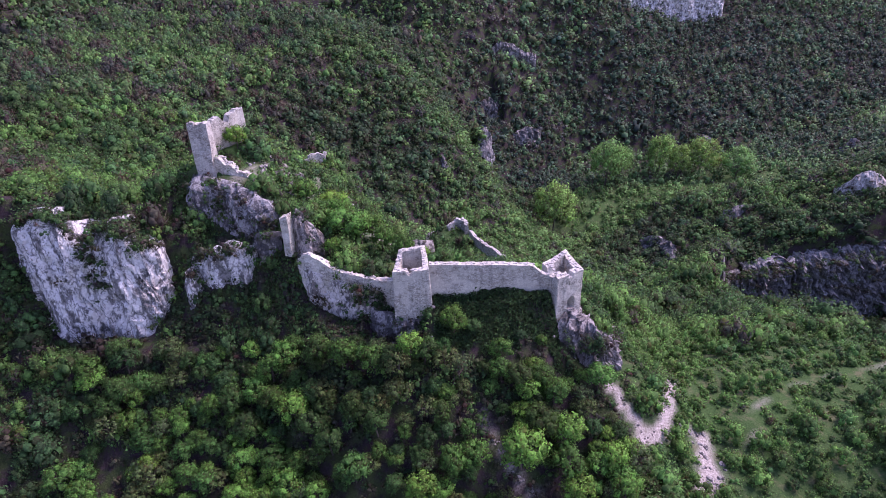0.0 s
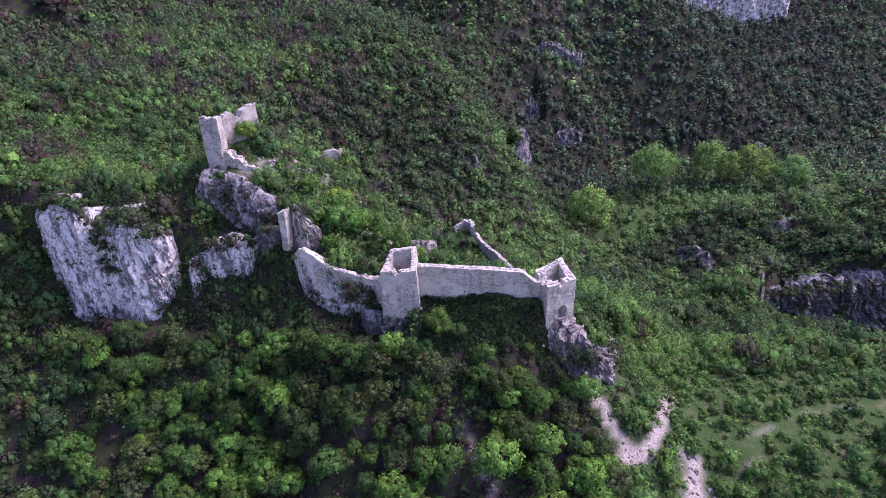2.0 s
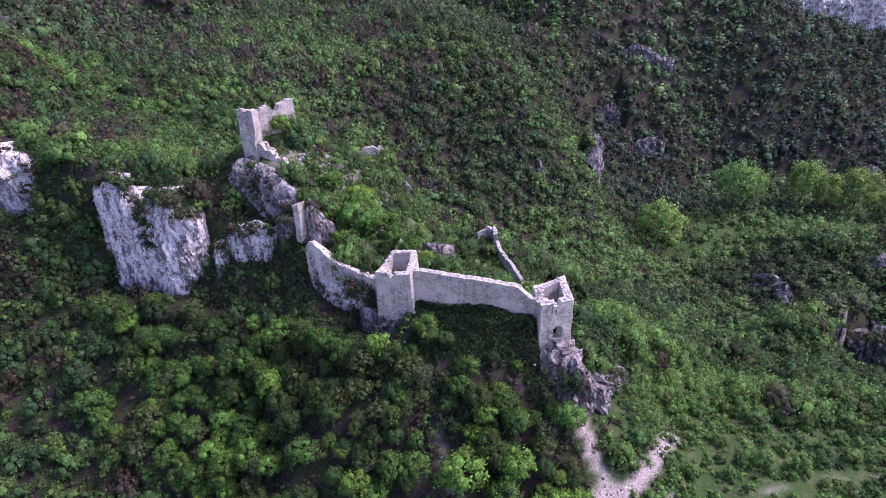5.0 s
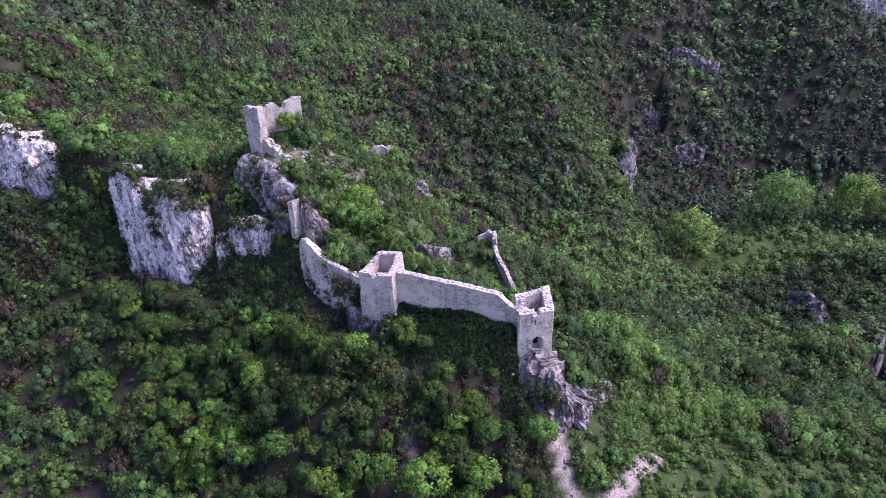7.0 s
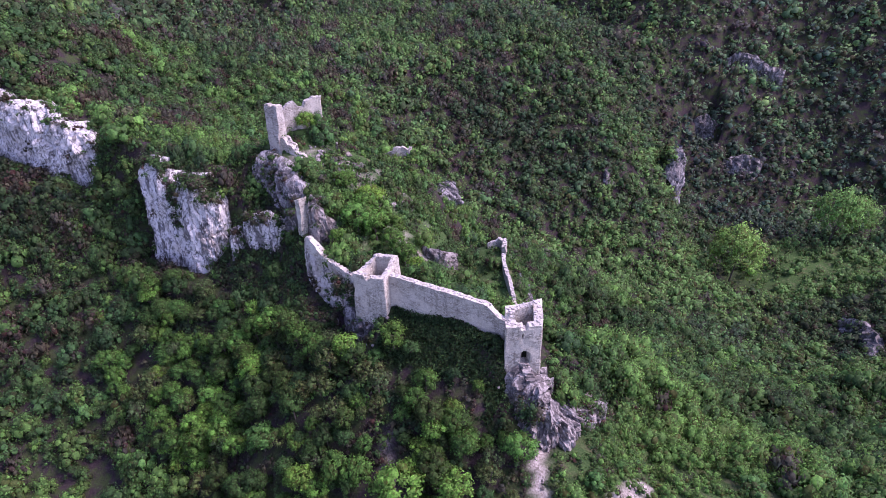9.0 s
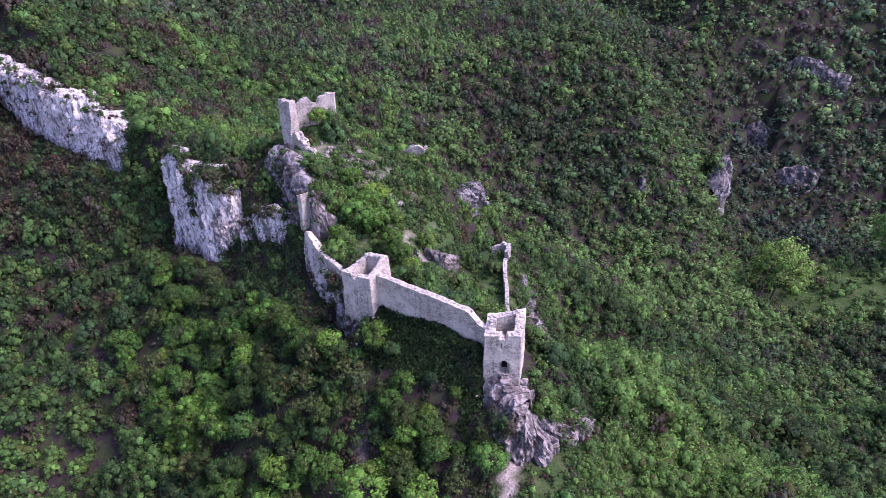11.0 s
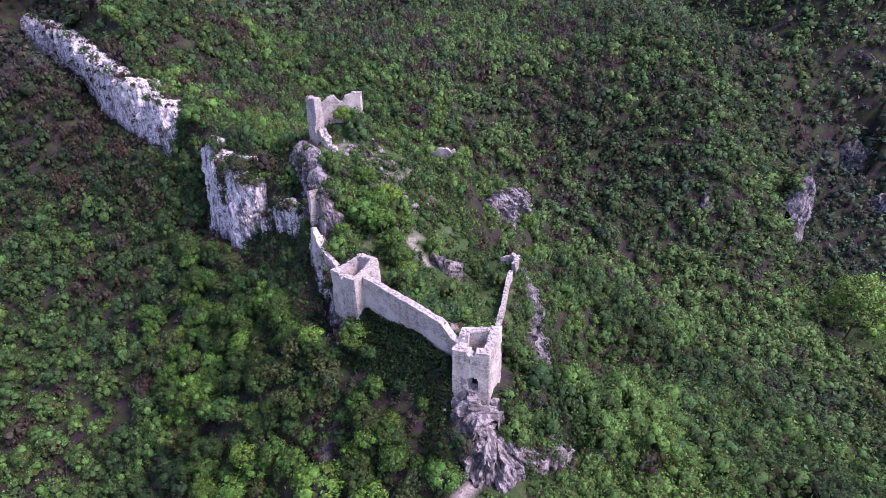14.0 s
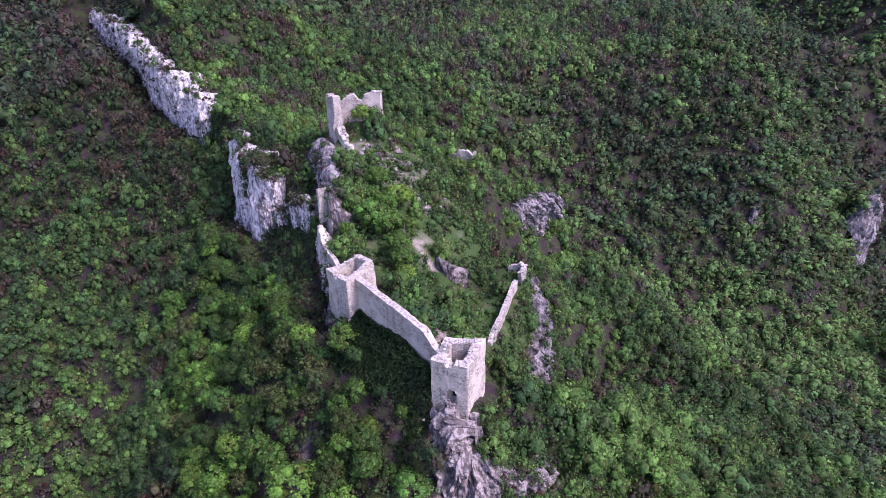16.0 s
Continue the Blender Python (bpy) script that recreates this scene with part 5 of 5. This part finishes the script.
# bushes of the yard, the rocks and the meadow, and low growth under the trees
x, y, r = scatter(-96, 45, 78, 128, 1.5, 12)
ok = ~blocked(x, y, -0.4) & (seg_dist(x, y, [(-77, 85), (-70, 81.6), (-65, 81.2), (-56, 81.4), (-51, 82.6)]) > 2.6) & (r.rand(len(x)) < np.where((1 - step(6, 11, seg_dist(x, y, YARD))) > 0.5, 0.62, np.where(seg_dist(x, y, [(-42, 98.5), (-36, 101), (-28, 104), (-20, 106)]) < 6, 0.20, np.where(x < -26, 0.8, 0.45)))) & (land(x, y) > -14)
x, y = x[ok], y[ok]
tone = np.clip(tone_at(x, y, r) - 0.05, 0, 1)
rad = r.uniform(0.45, 1.15, len(x)) * np.where(x < -26, 1.25, 1.0)
b1 = woods(x, y, rad, rad * r.uniform(0.8, 1.3, len(x)), tone, r, BUSH)
x, y, r = scatter(24, 112, 44, 108, 1.9, 13)
ok = ~blocked(x, y, -0.5) & (r.rand(len(x)) < 0.72)
x, y = x[ok], y[ok]
rad = r.uniform(0.4, 1.2, len(x))
b2 = woods(x, y, rad, rad * r.uniform(0.8, 1.2, len(x)), tone_at(x, y, r), r, BUSH)
x, y, r = scatter(-62, 30, 46, 80, 1.5, 14)
ok = ~blocked(x, y, -0.6) & (r.rand(len(x)) < 0.6) & ~ivy_bank(x, y) & ~((x > -27) & (x < -9) & (y > 75.6))
x, y = x[ok], y[ok]
rad = r.uniform(0.5, 1.25, len(x))
b3 = woods(x, y, rad, rad * r.uniform(0.7, 1.2, len(x)), np.where(r.rand(len(x)) < 0.58, 0.89 + 0.1 * r.rand(len(x)), 0.12 + 0.45 * r.rand(len(x))), r, BUSH)
x, y, r = scatter(-50, 24, 112, 172, 1.9, 18)
ok = ~blocked(x, y, -0.4) & (r.rand(len(x)) < 0.6)
x, y = x[ok], y[ok]
rad = r.uniform(0.5, 1.3, len(x))
b6 = woods(x, y, rad, rad * r.uniform(0.8, 1.3, len(x)), np.clip(tone_at(x, y, r) - 0.05, 0, 1), r, BUSH)
x, y, r = scatter(-135, -62, 16, 76, 1.9, 17)
ok = in_sight(x, y) & ~blocked(x, y, -0.6) & (r.rand(len(x)) < 0.7)
x, y = x[ok], y[ok]
rad = r.uniform(0.5, 1.2, len(x))
b5 = woods(x, y, rad, rad * r.uniform(0.8, 1.3, len(x)), np.where(r.rand(len(x)) < 0.15, 0.89 + 0.1 * r.rand(len(x)), 0.15 + 0.5 * r.rand(len(x))), r, BUSH)
r = np.random.RandomState(19)
spots = []
for x0, x1, y0, y1, count, brown in ((10.5, 15.5, 68.5, 71.5, 16, 1.0), (5, 9, 67.5, 70.5, 12, 0.0), (22.8, 29, 75.5, 84, 80, 0.3), (24, 34, 64.5, 68.6, 40, 0.3), (31.5, 36, 69, 78, 46, 0.2), (-28, -10, 72.0, 76.6, 120, 0.6), (-33, -24, 78.0, 82.0, 50, 0.6)):
    tone = np.where(r.rand(count) < brown, 0.89 + 0.07 * r.rand(count), 0.2 + 0.5 * r.rand(count))
    spots.append(np.stack([r.uniform(x0, x1, count), r.uniform(y0, y1, count), r.uniform(0.4, 0.95, count), tone], 1))
x, y, rad, tone = np.concatenate(spots).T
free = (seg_dist(x, y, TRACK) > 1.4) & (seg_dist(x, y, RAMPART) > 1.6) & (seg_dist(x, y, T1 + T1[:1]) > 1.2) & (seg_dist(x, y, GATE + GATE[:1]) > 0.8)
x, y, rad, tone = x[free], y[free], rad[free], tone[free]
b4 = woods(x, y, rad, rad * r.uniform(0.7, 1.1, len(x)), tone, r, BUSH)
stuff("bushes", "low bushes and scrub among rocks, turf and trees", "bush", [b1, b2, b3, b4, b5, b6], [LEAF])

# scrub on steep ground
x, y, r = scatter(-110, 48, 62, 122, 1.4, 15)
slope = np.hypot(land(x + 0.8, y) - land(x - 0.8, y), land(x, y + 0.8) - land(x, y - 0.8)) / 1.6
ok = (slope > 0.7) & (slope < 9) & ~blocked(x, y, -1.3) & (r.rand(len(x)) < 0.88) & ~ivy_bank(x, y)
x, y = x[ok], y[ok]
rad = r.uniform(0.7, 1.5, len(x))
tone = np.where(r.rand(len(x)) < 0.10, 0.90 + 0.05 * r.rand(len(x)), np.clip(tone_at(x, y, r) - 0.10, 0, 1))
x2, y2, r2 = scatter(-100, 36, 72, 122, 0.95, 16)
slope = np.hypot(land(x2 + 0.5, y2) - land(x2 - 0.5, y2), land(x2, y2 + 0.5) - land(x2, y2 - 0.5))
ok = (slope > 1.3) & (slope < 14) & ~blocked(x2, y2, -1.5) & ~ivy_bank(x2, y2)
x, y = np.concatenate([x, x2[ok]]), np.concatenate([y, y2[ok]])
rad = np.concatenate([rad, r2.uniform(0.45, 1.0, ok.sum())])
tone = np.concatenate([tone, np.where(r2.rand(ok.sum()) < 0.15, 0.90 + 0.06 * r2.rand(ok.sum()), 0.15 + 0.45 * r2.rand(ok.sum()))])
stuff("steep_scrub", "scrub and saplings on the steep banks", "bush", [woods(x, y, rad, rad * r.uniform(0.9, 1.5, len(x)), tone, r, BUSH)], [LEAF])

# bushes that hang on the crags
def ledge_bushes(line, depth, count, seed):
    r = np.random.RandomState(seed)
    p, s = resample(line, 0.3)
    k = r.randint(len(p), size=count)
    t = np.gradient(p[:, :2], axis=0)
    t /= np.linalg.norm(t, axis=1)[:, None]
    back = r.uniform(-0.6, depth, count)
    f = np.where(r.rand(count) < 0.55, 1.0, r.rand(count))
    x = p[k, 0] - t[k, 1] * back * (f > 0.99)
    y = p[k, 1] + t[k, 0] * back * (f > 0.99)
    z = p[k, 2] + (p[k, 3] - p[k, 2]) * f - 0.4
    return x, y, np.maximum(z, land(x, y)), r


def gully(line, x0, x1, v0, v1, drift, count, seed):
    """Places on a rock face between two points along it, from height v0 to v1 of the face."""
    r = np.random.RandomState(seed)
    p, s = resample(line, 0.2)
    near = np.nonzero((p[:, 0] > x0) & (p[:, 0] < x1))[0]
    f = r.uniform(v0, v1, count)
    k = np.clip(near[r.randint(len(near), size=count)] + (drift * (1 - f) / 0.2).astype(int), 0, len(p) - 1)
    return p[k, 0], p[k, 1] + 0.10 * (p[k, 3] - p[k, 2]) * f + r.uniform(-1.1, -0.2, count), p[k, 2] + (p[k, 3] - p[k, 2]) * f - 0.5, r


def brow(line, depth, lean, count, seed):
    """Places on the top of a rock face, behind its edge."""
    r = np.random.RandomState(seed)
    p, s = resample(line, 0.3)
    k = r.randint(2, len(p) - 2, size=count)
    t = np.gradient(p[:, :2], axis=0)
    t /= np.linalg.norm(t, axis=1)[:, None]
    f = r.rand(count) ** 0.8
    back = lean * (p[k, 3] - p[k, 2]) + depth * (0.1 + 0.9 * f)
    x, y = p[k, 0] - t[k, 1] * back, p[k, 1] + t[k, 0] * back
    return x, y, np.maximum(p[k, 3] - 0.9 - 1.2 * f, land(x, y) - 0.2), r


batches = []
for k, count in ((0, 260), (1, 10), (2, 70), (3, 70), (4, 30), (5, 34), (9, 60)):
    x, y, z, r = brow(CRAGS[k][1], CRAGS[k][2], CRAGS[k][8] if len(CRAGS[k]) > 8 else 0.05, count, 840 + k)
    free = ~((seg_dist(x, y, GATE + GATE[:1]) < 1.5) | (seg_dist(x, y, STUB) < 2.2) | (seg_dist(x, y, KEEP) < 2.0))
    x, y, z = x[free], y[free], z[free]
    tone = np.where(r.rand(len(x)) < 0.3, 0.90 + 0.08 * r.rand(len(x)), 0.15 + 0.45 * r.rand(len(x)))
    rad = r.uniform(0.5, 1.25, len(x)) * (1.3 if k == 0 else 1.0)
    batches.append(woods(x, y, rad, 0.9 * rad, tone, r, BUSH, 0.1, z))
for line, x0, x1, v0, v1, drift, count, seed in ((CRAGS[0][1], -64.5, -60.0, 0.55, 0.98, 3.0, 34, 811), (CRAGS[0][1], -59, -50, 0.94, 1.02, 0.0, 12, 812), (CRAGS[6][1], -16.5, -11, 0.4, 1.1, 2.0, 50, 813), (CRAGS[6][1], -25, -17, 0.3, 0.55, 1.0, 8, 814), (CRAGS[3][1], -50, -31, 0.05, 0.95, 0.0, 70, 817), (CRAGS[2][1], -47, -34, 0.85, 1.05, 0.0, 26, 818), (CRAGS[8][1], 21.5, 25.5, 0.72, 1.0, 0.0, 22, 815), (CRAGS[9][1], 28, 33, 0.2, 0.9, 0.0, 16, 816)):
    x, y, z, r = gully(line, x0, x1, v0, v1, drift, count, seed)
    tone = np.where(r.rand(count) < 0.5, 0.90 + 0.08 * r.rand(count), 0.15 + 0.35 * r.rand(count))
    rad = r.uniform(0.55, 1.2, count)
    batches.append(woods(x, y, rad, rad, tone, r, BUSH, 0.0, z))
for n_, c in enumerate(CRAGS):
    line = c[1]
    length = sum(math.hypot(a[0] - b[0], a[1] - b[1]) for a, b in zip(line, line[1:]))
    far = line[0][1] > 150 or line[0][0] < -90
    white = c[3] is not GREY_ROCK
    count = int(length * (5.0 if "narrow" in c[4] else 3.0 if c[3] is GATE_ROCK and line[0][0] > 29 else 1.8 if "cave" in c[4] else 3.5 if "bushy" in c[4] else 1.6 if far and line[0][0] < -90 else 0.5 if far else 0.5 if white else 2.0))
    x, y, z, r = ledge_bushes(line, c[2], count, 700 + n_)
    rad = r.uniform(0.35, 0.95, count) * (1.6 if far else 1.0)
    tone = np.where(r.rand(count) < (0.5 if far else 0.3), 0.90 + 0.1 * r.rand(count), 0.2 + 0.45 * r.rand(count))
    batches.append(woods(x, y, rad, 0.9 * rad, tone, r, BUSH, 0.0, z))
stuff("ledge_bushes", "small bushes rooted on the rock ledges", "bush", batches, [LEAF])

# ivy on the bank under the curtain wall
r = np.random.RandomState(77)
n = 26000
x, y = r.uniform(-2.5, 18.5, n), 76.6 - 9.0 * r.rand(n) ** 1.1
ok = (step(0.1, 0.5, 0.75 + fbm(x / 5, y / 5, 81, 3) - np.maximum(0, (72 - y) / 6)) > r.rand(n)) & (np.hypot((x - 14) / 3.0, (y - 70.2) / 2.0) + 0.5 * fbm(x, y, 83, 3) > 1)
x, y = x[ok], y[ok]
n = len(x)
z = land(x, y) + 0.1 + 0.9 * r.rand(n) * (0.6 + fbm(x / 2, y / 2, 82, 2))
a = r.normal(size=(n, 3))
a /= np.linalg.norm(a, axis=1)[:, None]
b = np.cross(a, r.normal(size=(n, 3)) + np.array([0, -0.5, 1.0]))
b /= np.linalg.norm(b, axis=1)[:, None]
pos, ln = np.stack([x, y, z], 1), r.uniform(0.16, 0.34, n)[:, None]
soft = unit(np.array([0, -0.7, 0.7]) + r.normal(scale=0.4, size=(n, 3)))
stuff("ivy", "dark ivy over the bank below the curtain wall", "ivy", [(np.stack([pos - a * ln, pos + b * ln * 0.8, pos + a * ln], 1).reshape(-1, 3), np.repeat(soft, 3, 0), np.arange(3 * n).reshape(-1, 3), np.repeat(r.rand(n), 3))], [IVY])

# tall poplars on the valley floor
def poplar(px, py, tall, wide, seed, label):
    base = tagged(new("poplar_tree"), label, "tree", "tall trees on the valley floor")
    base.location = (px, py, float(land(px, py)) - 0.3)
    v, f = limbs(seed, tall * 0.9, 0.4, 9)
    new("trunk", mesh_of("trunk", v, f, [BARK], True)).parent = base
    v, nor, f = crown(seed, 40, 3600, 0.075, 1.6, 0.8, 0.5, 0.45)
    new("crown", leaf_mesh("crown", v * np.array([wide, wide, tall * 0.56]) + np.array([0, 0, tall * 0.08]), nor, f, [LEAF_PALE])).parent = base


for k, (px, py, tall, wide) in enumerate([(51, 248, 26, 12.5), (88, 292, 25, 11), (98, 300, 20, 8), (122, 304, 24, 10), (132, 300, 19, 8), (146, 304, 22, 12), (166, 300, 18, 11)]):
    poplar(px, py, tall, wide, 1200 + k, "tall feathery pale green tree on the valley floor")
